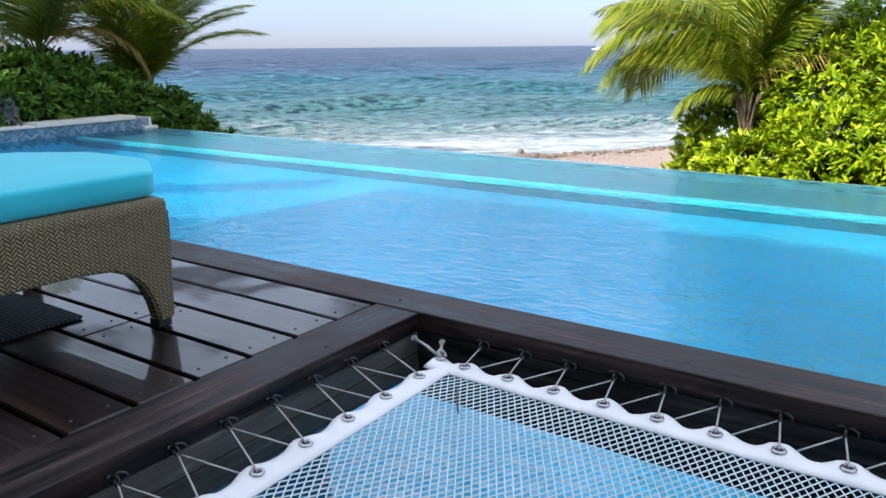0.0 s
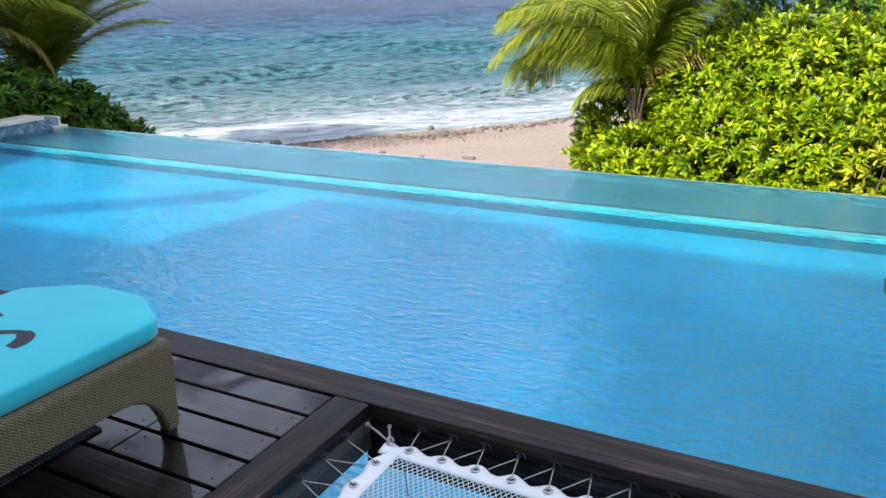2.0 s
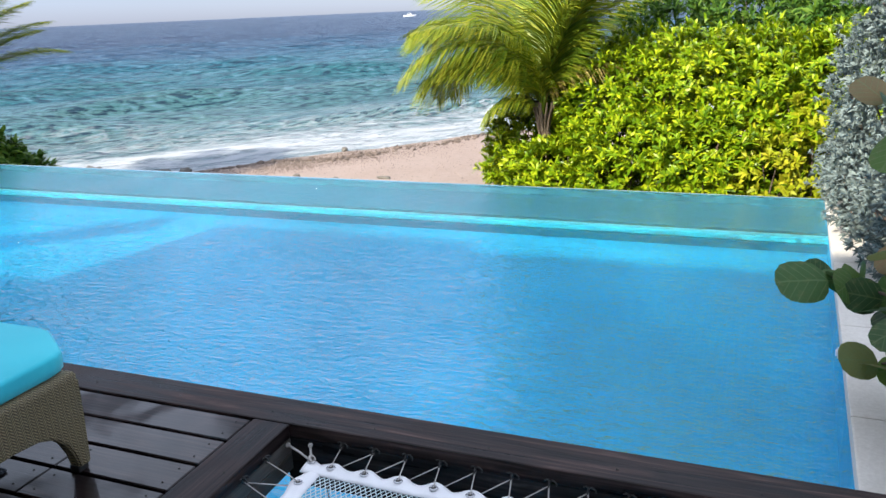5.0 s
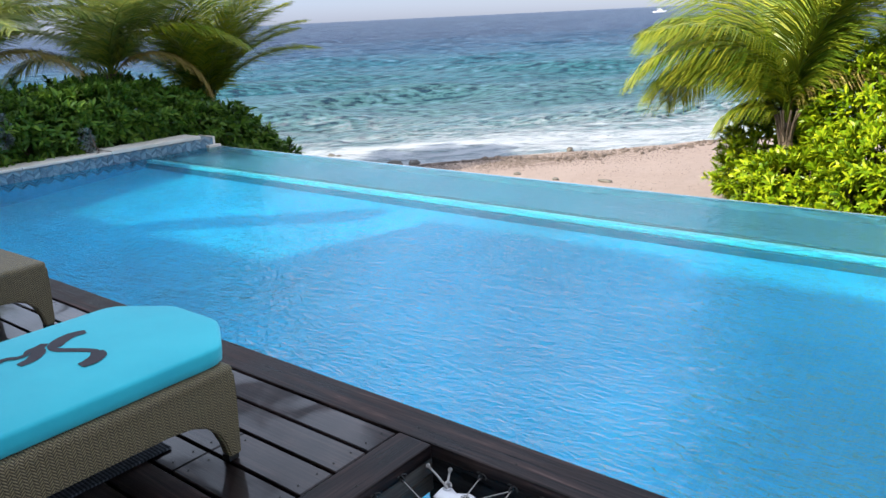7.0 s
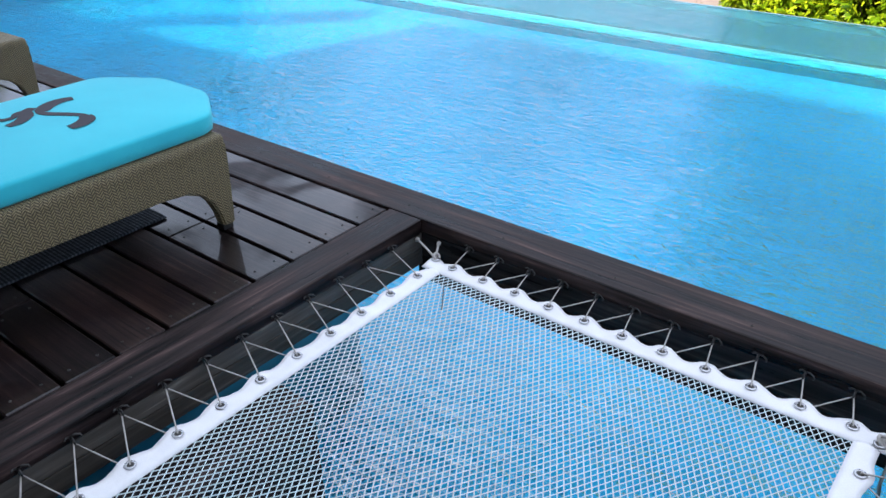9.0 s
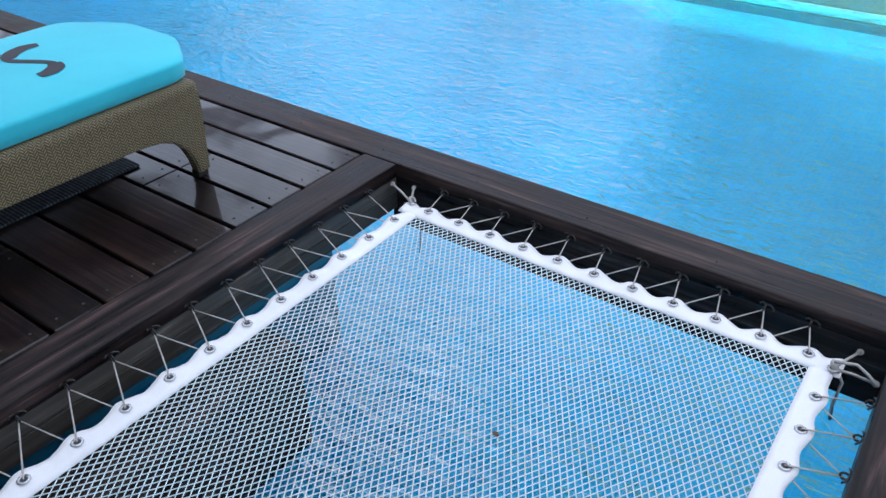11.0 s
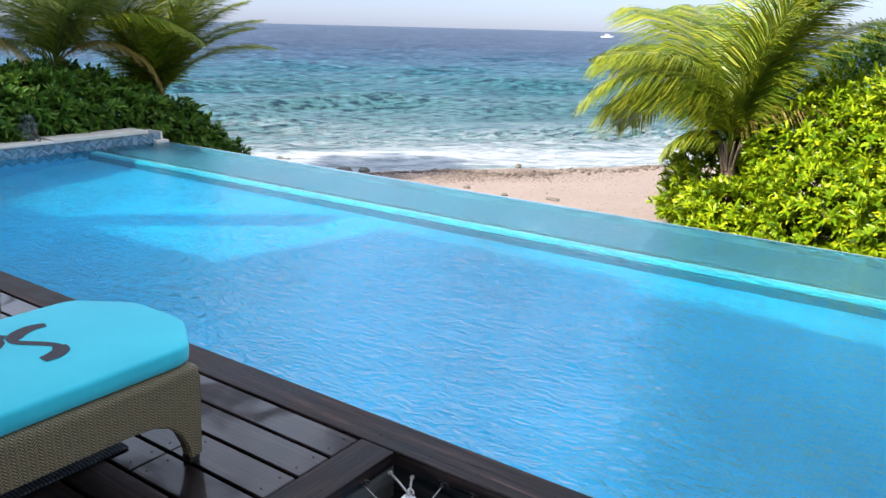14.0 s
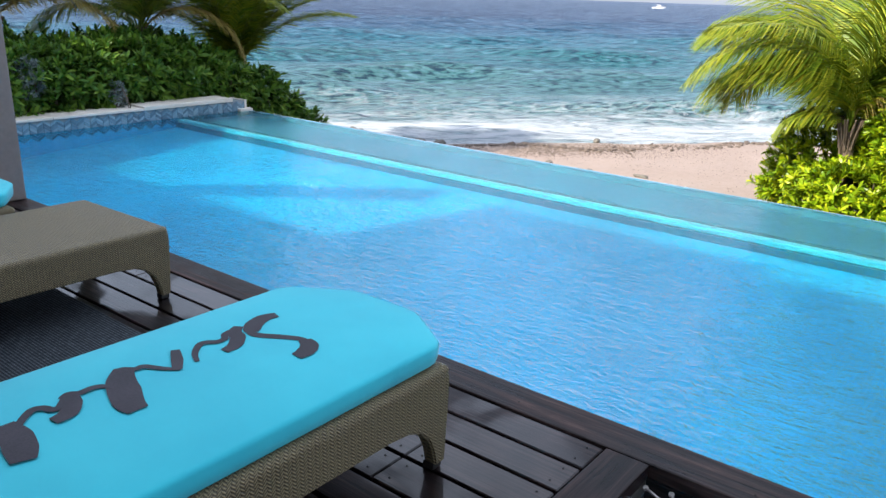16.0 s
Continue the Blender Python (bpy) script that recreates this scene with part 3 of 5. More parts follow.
# planter wall with coping slabs and herringbone tiles
planter = empty("planter_wall", "low planter wall faced with blue-grey herringbone tiles", "planter wall", kind="structure")
TOPZ = -0.29
part("core", box(bmesh.new(), PX0 - 0.40, PX0 - 0.012, 0.4, PY1 - 0.02, -1.5, TOPZ - 0.035), M_grout, planter)
y_ = 0.4
for n_, length in enumerate((1.35, 1.2, 1.4, 1.3, 1.55)):
    lift = 0.022 if n_ == 4 else 0.0
    part("coping_slab", box(bmesh.new(), PX0 - 0.42, PX0 + 0.02, y_ + 0.004, y_ + length - 0.004, TOPZ - 0.034, TOPZ + lift, 0.008), M_white, planter)
    y_ += length
part("end_step", box(bmesh.new(), PX0 - 0.30, PX0 + 0.08, PY1 - 0.16, PY1 + 0.08, -1.2, WATER + 0.04, 0.008), M_white, planter, "cream end step block")
part("end_face", box(bmesh.new(), PX0 - 0.40, PX0 + 0.004, PY1 - 0.019, PY1 + 0.02, -1.5, TOPZ - 0.02, 0.004), M_white, planter)
part("soil_bed", box(bmesh.new(), PX0 - 4.5, PX0 - 0.405, -2.0, 7.46, -1.5, TOPZ - 0.10), M_soil, planter, "dark planting soil")

tile_up, tile_down = bmesh.new(), bmesh.new()
TW, TR, TH = 0.090, 0.055, 0.031
for bm, sgn in ((tile_up, 1), (tile_down, -1)):
    lo_, hi_ = (0, TR) if sgn > 0 else (TR, 0)
    pts = [(x, y, z) for x in (-0.012, 0.002) for y, z in ((0.002, lo_), (TW - 0.002, hi_), (TW - 0.002, hi_ + TH), (0.002, lo_ + TH))]
    v = [bm.verts.new(p) for p in pts]
    for f in ((0, 1, 2, 3), (7, 6, 5, 4), (0, 4, 5, 1), (1, 5, 6, 2), (2, 6, 7, 3), (3, 7, 4, 0)):
        bm.faces.new([v[i] for i in f])
    bmesh.ops.recalc_face_normals(bm, faces=bm.faces)
tile_meshes = (finish("tile", tile_up, M_tile), finish("tile", tile_down, M_tile))
for col_ in range(49):
    for row_ in range(6):
        piece("tile", tile_meshes[col_ % 2], planter, (PX0 - 0.001 + 0.002 * ((col_ * 7 + row_ * 3) % 3), 3.05 + col_ * TW, -0.590 + row_ * 0.0365))

# right-hand coping and bed
coping = empty("pool_coping", "cream stone coping beside the pool with dry leaf bits", "coping", kind="structure")
y_ = 1.82
for length in (1.1, 1.05, 1.15, 1.0, 1.1, 0.45):
    part("coping_slab", skewed(box(bmesh.new(), PX1 - 0.015, PX1 + 0.44, y_ + 0.002, y_ + length - 0.002, -0.42, -0.345, 0.010)), M_white, coping)
    y_ += length
part("coping_base", skewed(box(bmesh.new(), PX1 + 0.012, PX1 + 0.46, 1.5, PY1, -1.5, -0.421)), M_grout, coping)
part("coping_base", skewed(box(bmesh.new(), PX1 + 0.012, PX1 + 0.46, PY0, 1.498, -1.5, -0.421)), M_grout, coping)
part("bed_soil", box(bmesh.new(), PX1 + 0.461, PX1 + 5.0, -3.0, 8.2, -1.5, -0.36), M_soil, coping, "dark planting soil")
bm = bmesh.new()
tube(bm, ((PX1 - 0.001, 3.72, -0.405), (PX1 - 0.03, 3.72, -0.405)), 0.030, 14)
tube(bm, ((PX1 - 0.03, 3.72, -0.405), (PX1 - 0.04, 3.72, -0.405)), 0.018, 12)
part("water_inlet", skewed(bm), M_boat, coping, "small white plastic water inlet")

# ---- deck ----
deck = empty("deck", "wet dark hardwood deck boards and edge beams", "deck", kind="structure")
HX0, HX1, EDGE0, EDGE1 = -1.36, -1.21, 1.632, 1.80
RX0, RX1 = 0.44, 0.60
NETS = -1.75
part("edge_beam", box(bmesh.new(), -3.05, 0.735, EDGE0, EDGE1, -0.055, 0.0, 0.007), M_beam, deck)
part("edge_beam", box(bmesh.new(), -6.6, -3.054, EDGE0, EDGE1, -0.055, 0.0, 0.007), M_beam, deck)
part("edge_beam", box(bmesh.new(), -9.4, -6.604, EDGE0, EDGE1, -0.055, 0.0, 0.007), M_beam, deck)
part("header", box(bmesh.new(), HX0, HX1, NETS, EDGE0 - 0.003, -0.055, 0.0, 0.007), M_beam_y, deck)
part("header", box(bmesh.new(), RX0, RX1, NETS, EDGE0 - 0.003, -0.055, 0.0, 0.007), M_beam_y, deck)
for z0, z1 in ((-0.152, -0.058), (-0.252, -0.157)):
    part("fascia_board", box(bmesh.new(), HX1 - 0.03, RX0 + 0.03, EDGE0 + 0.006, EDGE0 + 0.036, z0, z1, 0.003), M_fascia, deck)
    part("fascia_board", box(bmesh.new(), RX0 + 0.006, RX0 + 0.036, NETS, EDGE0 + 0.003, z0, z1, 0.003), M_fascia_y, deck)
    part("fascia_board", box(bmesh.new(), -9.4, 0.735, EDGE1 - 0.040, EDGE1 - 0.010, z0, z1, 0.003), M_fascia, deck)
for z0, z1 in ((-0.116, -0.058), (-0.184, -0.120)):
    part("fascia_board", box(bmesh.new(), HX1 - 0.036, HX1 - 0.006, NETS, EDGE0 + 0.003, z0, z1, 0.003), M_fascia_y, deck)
for x in (-1.30, -2.6, -4.0, -5.4, -6.8, -8.2, 0.52):
    part("joist", box(bmesh.new(), x - 0.035, x + 0.035, -2.6, 1.58, -0.18, -0.031), M_fascia_y, deck)

part("under_beam", box(bmesh.new(), -1.075, -0.92, -1.72, 0.82, -0.53, -0.135, 0.006), M_beam_y, deck, "dark weathered support beam under the net")
# Added sheet that keeps the plank gaps dark, as shade below would.
part("underlay", box(bmesh.new(), -9.38, -1.37, -2.6, 1.60, -0.215, -0.185), M_fascia, deck, "unseen dark sheet added to darken the plank gaps")
PITCH, TOP = 0.1555, -0.002
plank_mesh = {}
screws = []
ends = ((-1.364, -1.83, -4.20, -6.5, -9.4), (-1.364, -3.30, -5.9, -9.4), (-1.364, -2.45, -5.1, -7.4, -9.4), (-1.364, -3.9, -6.6, -9.4))
for row in range(27):
    y1 = EDGE0 - 0.014 - row * PITCH
    xs = ends[(row * 3 + 3) % 4] if row != 2 else ends[0]
    for a, b in zip(xs, xs[1:]):
        length = round(a - b, 3)
        if length not in plank_mesh:
            plank_mesh[length] = finish("plank", box(bmesh.new(), -length / 2 + 0.002, length / 2 - 0.002, -PITCH + 0.012, 0.0, -0.028, 0.0, 0.004, 1), M_deck)
        piece("plank", plank_mesh[length], deck, ((a + b) / 2, y1, TOP))
        for x in (a - 0.045, b + 0.045):
            screws += [(x, y1 - 0.03), (x, y1 - PITCH + 0.045)]
for row in range(27):
    y1 = EDGE0 - 0.014 - row * PITCH
    if 1.6 not in plank_mesh:
        plank_mesh[1.6] = finish("plank", box(bmesh.new(), -0.8, 0.8, -PITCH + 0.012, 0.0, -0.028, 0.0, 0.004, 1), M_deck)
    if y1 < NETS:
        piece("plank", plank_mesh[1.6], deck, (-0.555, y1, TOP))
bm = bmesh.new()
for x, y in screws:
    if y > -1.0 and x > -4.5:
        ring(bm, (x, y, TOP + 0.0005), 0.0028, 0.0016, None, 8, 4)
for x in np.arange(-3.0, 0.6, 0.42):
    ring(bm, (float(x), 1.69, 0.0005), 0.003, 0.0017, None, 8, 4)
for y in np.arange(-1.5, 1.6, 0.40):
    ring(bm, (-1.25, float(y), 0.0005), 0.003, 0.0017, None, 8, 4)
tagged(part("screw_heads", bm, M_hook, deck), kind="stuff")

# ---- unseen villa walls, roof and beam added to shape the light; veranda post ----
# Unseen walls, their heights set by where shade ends on the pool floor.
slab("villa_wall", (-5.95, 3.5, -3.0, -2.7, -1.5, 5.84), M_plaster, "unseen plain white villa wall added behind the deck to cast shade", "wall")
slab("villa_gable", (-8.7, -5.952, -3.0, -2.7, -1.5, 6.02), M_plaster, "unseen plain white higher wall added to shape the pool shade", "wall")
slab("villa_side", (-12.9, -8.702, -3.0, -2.7, -1.5, 4.62), M_plaster, "unseen plain white lower wall added to let a sun patch through", "wall")
# Unseen block added to shade the hedge and the left palms.
slab("villa_block", (-20.0, -12.9, -8.0, -0.6, -1.5, 5.0), M_plaster, "unseen plain white block added to shade the hedge", "wall")
# Unseen roof added to darken the deck from above.
slab("veranda_eave", (-9.4, 3.5, -2.698, -0.45, 2.75, 2.87), M_roof, "unseen boarded roof added to keep sky light off the deck", "roof")
# Unseen bar added so its shadow draws a dark stripe across the sunlit pool.
shade_bar = part("eave_beam", box(bmesh.new(), -1.5, 1.5, -0.13, 0.13, -0.13, 0.13, 0.01), M_beam)
tagged(shade_bar, "unseen dark timber bar added to cast a stripe on the pool", "beam", kind="structure")
shade_bar.location, shade_bar.rotation_euler = (-9.95, -1.95, 4.70), (0, 0, radians(33))
slab("veranda_post", (-6.10, -5.72, 1.40, 1.78, 0.002, 2.2), M_post, "square grey-brown post at the deck edge", "post", 0.012)


# ---- hammock net over the water ----
net = empty("hammock_net", "white overwater lounging net laced inside the deck opening", "hammock net", (-0.37, 0.0, -0.08))


def local(ob):
    """Keep a part where it was built, under a thing that stands elsewhere."""
    ob.matrix_parent_inverse = Matrix.Translation(ob.parent.location).inverted()
    return ob


NX0, NX1, NY0, NY1, NZ = -1.085, 0.345, -1.60, 1.555, -0.084
HEM = 0.072


def sag(x, y):
    """The net's dip between its laced sides."""
    a = np.clip((x - NX0) / (NX1 - NX0), 0, 1)
    b = np.clip((y - NY0) / (NY1 - NY0), 0, 1)
    return NZ - 0.055 * (np.sin(math.pi * a) * np.sin(math.pi * b)) ** 0.8


verts, faces = [], []
CELL, HALF = 0.0188, 0.0016
ix0, ix1, iy0, iy1 = NX0 + HEM - 0.012, NX1 - HEM + 0.012, NY0 + HEM - 0.012, NY1 - HEM + 0.012


def strand(p, q):
    steps = max(2, int(math.dist(p, q) / 0.12))
    d = Vector((q[0] - p[0], q[1] - p[1], 0)).normalized()
    side = Vector((-d.y, d.x, 0)) * HALF
    base = len(verts)
    for i in range(steps + 1):
        f = i / steps
        x, y = p[0] + (q[0] - p[0]) * f, p[1] + (q[1] - p[1]) * f
        z = float(sag(x, y))
        verts.extend(((x + side.x, y + side.y, z), (x, y, z + HALF * 1.3), (x - side.x, y - side.y, z), (x, y, z - HALF * 1.3)))
    for i in range(steps):
        a = base + 4 * i
        for j in range(4):
            faces.append((a + j, a + (j + 1) % 4, a + 4 + (j + 1) % 4, a + 4 + j))


SLOPE = 1.62     # the diamonds are longer along the net than across
lines = int((ix1 - ix0 + (iy1 - iy0) / SLOPE) / CELL) + 1
for sign in (1, -1):
    for i in range(lines):
        c0 = ix0 - (iy1 - iy0) / SLOPE * (sign > 0) + i * CELL
        lo, hi = iy0, iy1
        f = lambda y: c0 + sign * (y - iy0) / SLOPE
        ys = sorted((iy0 + sign * (ix0 - c0) * SLOPE, iy0 + sign * (ix1 - c0) * SLOPE))
        lo, hi = max(lo, ys[0]), min(hi, ys[1])
        if hi - lo > 0.004:
            strand((f(lo), lo), (f(hi), hi))
ob = bulk("netting", verts, faces, M_strand, net)
tagged(local(ob), "fine diamond netting of thin white cord", kind="stuff")

TOPX = [-0.99 + 0.125 * i for i in range(11)]
LEFTY = [1.42 - 0.1325 * i for i in range(23)]
AMP = {"top": 0.010, "left": 0.004, "right": 0.002, "near": 0.006}     # how far the hem ripples
RIGHTY = [1.375 - 0.1325 * i for i in range(22)]


def hem_side(p, q, inward, marks, amp):
    """A canvas strip with its outer edge drawn out at the grommets."""
    bm = bmesh.new()
    p, q, inward = Vector(p), Vector(q), Vector(inward)
    length = (q - p).length
    n = int(length / 0.0125)
    rows = []
    for i in range(n + 1):
        f = i / n
        at = p.lerp(q, f)
        near = min(abs((at - Vector(m_)).length) for m_ in marks)
        pull = math.cos(min(near / 0.0625, 1.0) * math.pi)
        row = []
        for j in range(5):
            g_ = j / 4
            base = at + inward * (HEM * g_ + (0.006 - 0.006 * pull) * (1 - g_))
            lift = amp * 0.7 * pull * (1 - g_) + 0.0035 * (1 - g_) * noise.noise(Vector((base.x * 38, base.y * 38, 1.7))) + 0.0015 * noise.noise(base * 90)
            z = float(sag(base.x, base.y)) + lift + 0.004 * math.sin(g_ * math.pi)
            row.append(bm.verts.new((base.x, base.y, z + 0.003)))
        rows.append(row)
    for a, b in zip(rows, rows[1:]):
        for j in range(4):
            bm.faces.new((a[j], a[j + 1], b[j + 1], b[j]))
    ob = local(part("hem", bm, M_hem, net, "white canvas hem", True))
    mod = ob.modifiers.new("thick", "SOLIDIFY")
    mod.thickness, mod.offset = 0.0035, 0.0
    return ob


hem_side((NX0 - 0.004, NY1, 0), (NX1 + 0.004, NY1, 0), (0, -1, 0), [(x, NY1, 0) for x in TOPX] + [(NX0, NY1, 0), (NX1, NY1, 0)], AMP["top"])
hem_side((NX0, NY1 - HEM + 0.01, 0), (NX0, NY0, 0), (1, 0, 0), [(NX0, y, 0) for y in LEFTY], AMP["left"])
hem_side((NX1, NY1 - HEM + 0.01, 0), (NX1, NY0, 0), (-1, 0, 0), [(NX1, y, 0) for y in RIGHTY], AMP["right"])
hem_side((NX0 + HEM, NY0, 0), (NX1 - HEM, NY0, 0), (0, 1, 0), [(x, NY0, 0) for x in TOPX], AMP["near"])

bm = bmesh.new()
ring(bm, (0, 0, 0), 0.0115, 0.0042, None, 16, 6)
for v in bm.verts:
    v.co.z *= 0.6
grommet_mesh = finish("grommet", bm, M_steel, True)
bm = bmesh.new()
bmesh.ops.create_circle(bm, cap_ends=True, segments=14, radius=0.009)
hole_mesh = finish("eyelet_hole", bm, M_hook)

bm = bmesh.new()          # screw hook: shank into the board, eye, and a short open arm
tube(bm, ((0.030, 0, 0), (-0.006, 0, 0)), 0.0032, 8)
ring(bm, (-0.014, 0, 0), 0.0095, 0.0030, Matrix.Rotation(radians(90), 4, "X"), 12, 6)
tube(bm, ((-0.004, 0.0, 0.008), (-0.006, -0.012, 0.010), (-0.010, -0.022, 0.006), (-0.016, -0.024, 0.0)), 0.0028, 6)
tube(bm, ((-0.004, 0.0, 0.008), (-0.006, 0.010, 0.012), (-0.010, 0.016, 0.010)), 0.0028, 6)
hook_mesh = finish("hook", bm, M_hook, True)


def lacing(grommets, hooks, facing, amp):
    """Hooks in the board, grommets in the hem, and one rope to and fro between them."""
    for x, y in grommets:
        z = float(sag(x, y)) + 0.0100 + amp * 0.41
        local(piece("grommet", grommet_mesh, net, (x, y, z)))
        local(piece("eyelet_hole", hole_mesh, net, (x, y, z + 0.0008)))
    eyes = []
    for x, y, z in hooks:
        local(piece("hook", hook_mesh, net, (x, y, z), radians(facing)))
        eyes.append(Vector((x, y, z)) + Matrix.Rotation(radians(facing), 3, "Z") @ Vector((-0.016, 0, -0.004)))
    bm = bmesh.new()
    pair = list(zip(eyes, grommets))
    for i, (e, (gx, gy)) in enumerate(pair):
        gz = float(sag(gx, gy)) + 0.0125 + amp * 0.41
        tube(bm, (e, (e + Vector((gx, gy, gz))) / 2 + Vector((0, 0, 0.001)), (gx, gy, gz), (gx, gy, gz - 0.018)), 0.0022, 6)
        if i + 1 < len(pair):
            tube(bm, ((gx, gy, gz - 0.018), pair[i + 1][0]), 0.0020, 6)
    local(part("lacing_rope", bm, M_rope, net, "thin grey lacing rope", True))


lacing([(x, NY1 - 0.030) for x in TOPX], [(-1.0 + 0.1235 * i, EDGE0 + 0.004, -0.050) for i in range(11)], 90, AMP["top"])
lacing([(NX0 + 0.030, y) for y in LEFTY], [(HX1 - 0.004, 1.46 - 0.1285 * i, -0.044) for i in range(23)], 180, AMP["left"])
lacing([(NX1 - 0.030, y) for y in RIGHTY], [(RX0 + 0.004, 1.395 - 0.1325 * i, -0.050) for i in range(22)], 0, AMP["right"])
lacing([(x, NY0 + 0.030) for x in TOPX], [(-0.97 + 0.1235 * i, NETS - 0.004, -0.072) for i in range(11)], 270, AMP["near"])
for cx, cy, dirs in ((NX0 + 0.012, NY1 - 0.018, ((-1.125, EDGE0 - 0.012, -0.066), (HX1 + 0.012, 1.59, -0.060))), (NX1 - 0.018, NY1 - 0.055, ((0.37, EDGE0 - 0.012, -0.080), (RX0 - 0.012, 1.52, -0.085)))):
    z = float(sag(cx, cy)) + 0.014
    local(piece("grommet", grommet_mesh, net, (cx, cy, z)))
    local(piece("eyelet_hole", hole_mesh, net, (cx, cy, z + 0.0008)))
    bm = bmesh.new()
    for d_ in dirs:
        tube(bm, ((cx, cy, z), ((cx + d_[0]) / 2, (cy + d_[1]) / 2, (z + d_[2]) / 2 + 0.004), d_), 0.0042, 6)
        ring(bm, d_, 0.006, 0.0036, Matrix.Rotation(0.7, 4, "X"), 10, 6)
    ring(bm, (cx, cy + 0.006, z + 0.006), 0.012, 0.0045, Matrix.Rotation(0.9, 4, "Y"), 12, 6)
    local(part("corner_knot", bm, M_rope, net, "knotted grey rope at the net's corner", True))
bm = bmesh.new()
tube(bm, ((NX1 - 0.018, NY1 - 0.055, -0.055), (NX1 + 0.012, NY1 - 0.06, -0.10), (NX1 + 0.010, NY1 - 0.075, -0.17), (NX1 + 0.016, NY1 - 0.078, -0.215)), 0.0045, 6)
tube(bm, ((NX1 - 0.018, NY1 - 0.05, -0.05), (NX1 + 0.03, NY1 - 0.03, -0.052), (NX1 + 0.06, NY1 - 0.035, -0.066), (RX0 - 0.005, NY1 - 0.06, -0.07)), 0.0042, 6)
local(part("rope_end", bm, M_rope, net, "loose frayed end of grey rope", True))
bm = bmesh.new()
tube(bm, [(-0.955 + 0.0075 * i, 1.435 - 0.0105 * i, float(sag(-0.955 + 0.0075 * i, 1.435 - 0.0105 * i)) + 0.0045) for i in range(11)], 0.0018, 5)
local(part("stitch", bm, M_hook, net, "dark mending stitch in the netting"))
bm = bmesh.new()
bmesh.ops.create_icosphere(bm, subdivisions=1, radius=0.009, matrix=pose(-0.285, 0.845, float(sag(-0.285, 0.845)) + 0.008) @ Matrix.Diagonal((1.3, 0.8, 0.6, 1)))
tagged(part("dry_seed", bm, M_bark), "small dark dry seed lying on the net", "seed")


# ---- sun loungers ----
L_LEN, L_W, L_TOP, APRON = 2.02, 0.72, 0.347, 0.195


def apron(length, t0, t1, axis, at):
    """A side panel with a leg at each end and a sweeping arch between."""
    out = [(0, L_TOP - 0.03), (0, 0.25), (0.012, 0.022), (0.058, 0.022), (0.070, 0.075), (0.092, 0.125), (0.125, 0.162), (0.18, 0.186), (0.26, APRON), (length / 2, APRON + 0.006)]
    shape = out + [(length - u, z) for u, z in out[:-1][::-1]]
    bm = bmesh.new()
    rows = []
    for off in (t0, t1):
        rows.append([bm.verts.new((off, at + u, z) if axis == "y" else (at + u, off, z)) for u, z in shape])
    n = len(shape)
    for row, flip in ((rows[0], False), (rows[1], True)):
        # fan between the top edge and the lower outline
        top0, top1 = row[0], row[-1]
        low = row[1:-1]
        m_ = len(low) // 2
        fs = [(top0, low[i], low[i + 1]) for i in range(m_)] + [(top1, low[i], low[i + 1]) for i in range(m_, len(low) - 1)] + [(top0, low[m_], top1)]
        for f in fs:
            bm.faces.new(f)
    for i in range(n):
        bm.faces.new((rows[0][i], rows[0][(i + 1) % n], rows[1][(i + 1) % n], rows[1][i]))
    bmesh.ops.recalc_face_normals(bm, faces=bm.faces)
    edges = [e for e in bm.edges if len(e.link_faces) == 2 and e.calc_face_angle(0) > 1.2]
    bmesh.ops.bevel(bm, geom=edges, offset=0.006, segments=2, affect="EDGES")
    return bm


def cushion_mesh(x0, x1, y0, y1, z0, z1):
    """A mattress with a bowed foot end, soft shoulders and a slight crown."""
    bm = bmesh.new()
    half, mid_x = (x1 - x0) / 2, (x0 + x1) / 2
    foot = [(-1.0, -0.095), (-0.988, -0.062), (-0.94, -0.030), (-0.80, 0.004), (-0.50, 0.072), (-0.40, 0.090), (-0.28, 0.096)]
    foot = [(mid_x + half * f_, y1 + d_) for f_, d_ in foot]
    foot += [(2 * mid_x - x, y) for x, y in foot[::-1]]
    outline = foot[::-1]
    for cx, cy, a0 in ((x0 + 0.03, y0 + 0.03, 180), (x1 - 0.03, y0 + 0.03, 270)):
        outline += [(cx + 0.03 * math.cos(radians(a0 + 90 * i / 7)), cy + 0.03 * math.sin(radians(a0 + 90 * i / 7))) for i in range(8)]
    mx, my = (x0 + x1) / 2, (y0 + y1) / 2
    prof = ((-0.012, 0.0), (-0.002, 0.008), (0.0, 0.030), (0.001, z1 - z0 - 0.013), (-0.001, z1 - z0 - 0.006), (-0.006, z1 - z0 - 0.002), (-0.014, z1 - z0), (-0.12, z1 - z0 + 0.006), (-0.25, z1 - z0 + 0.010))
    rings_ = []
    for off, h in prof:
        row = []
        for x, y in outline:
            sx, sy = 1 + off / (x1 - x0) * 2, 1 + off / (y1 - y0) * 2
            row.append(bm.verts.new((mx + (x - mx) * sx, my + (y - my) * sy, z0 + h)))
        rings_.append(row)
    n = len(outline)
    for a, b in zip(rings_, rings_[1:]):
        for i in range(n):
            bm.faces.new((a[i], a[(i + 1) % n], b[(i + 1) % n], b[i]))
    bm.faces.new(rings_[0][::-1])
    bm.faces.new(rings_[-1])
    return bm


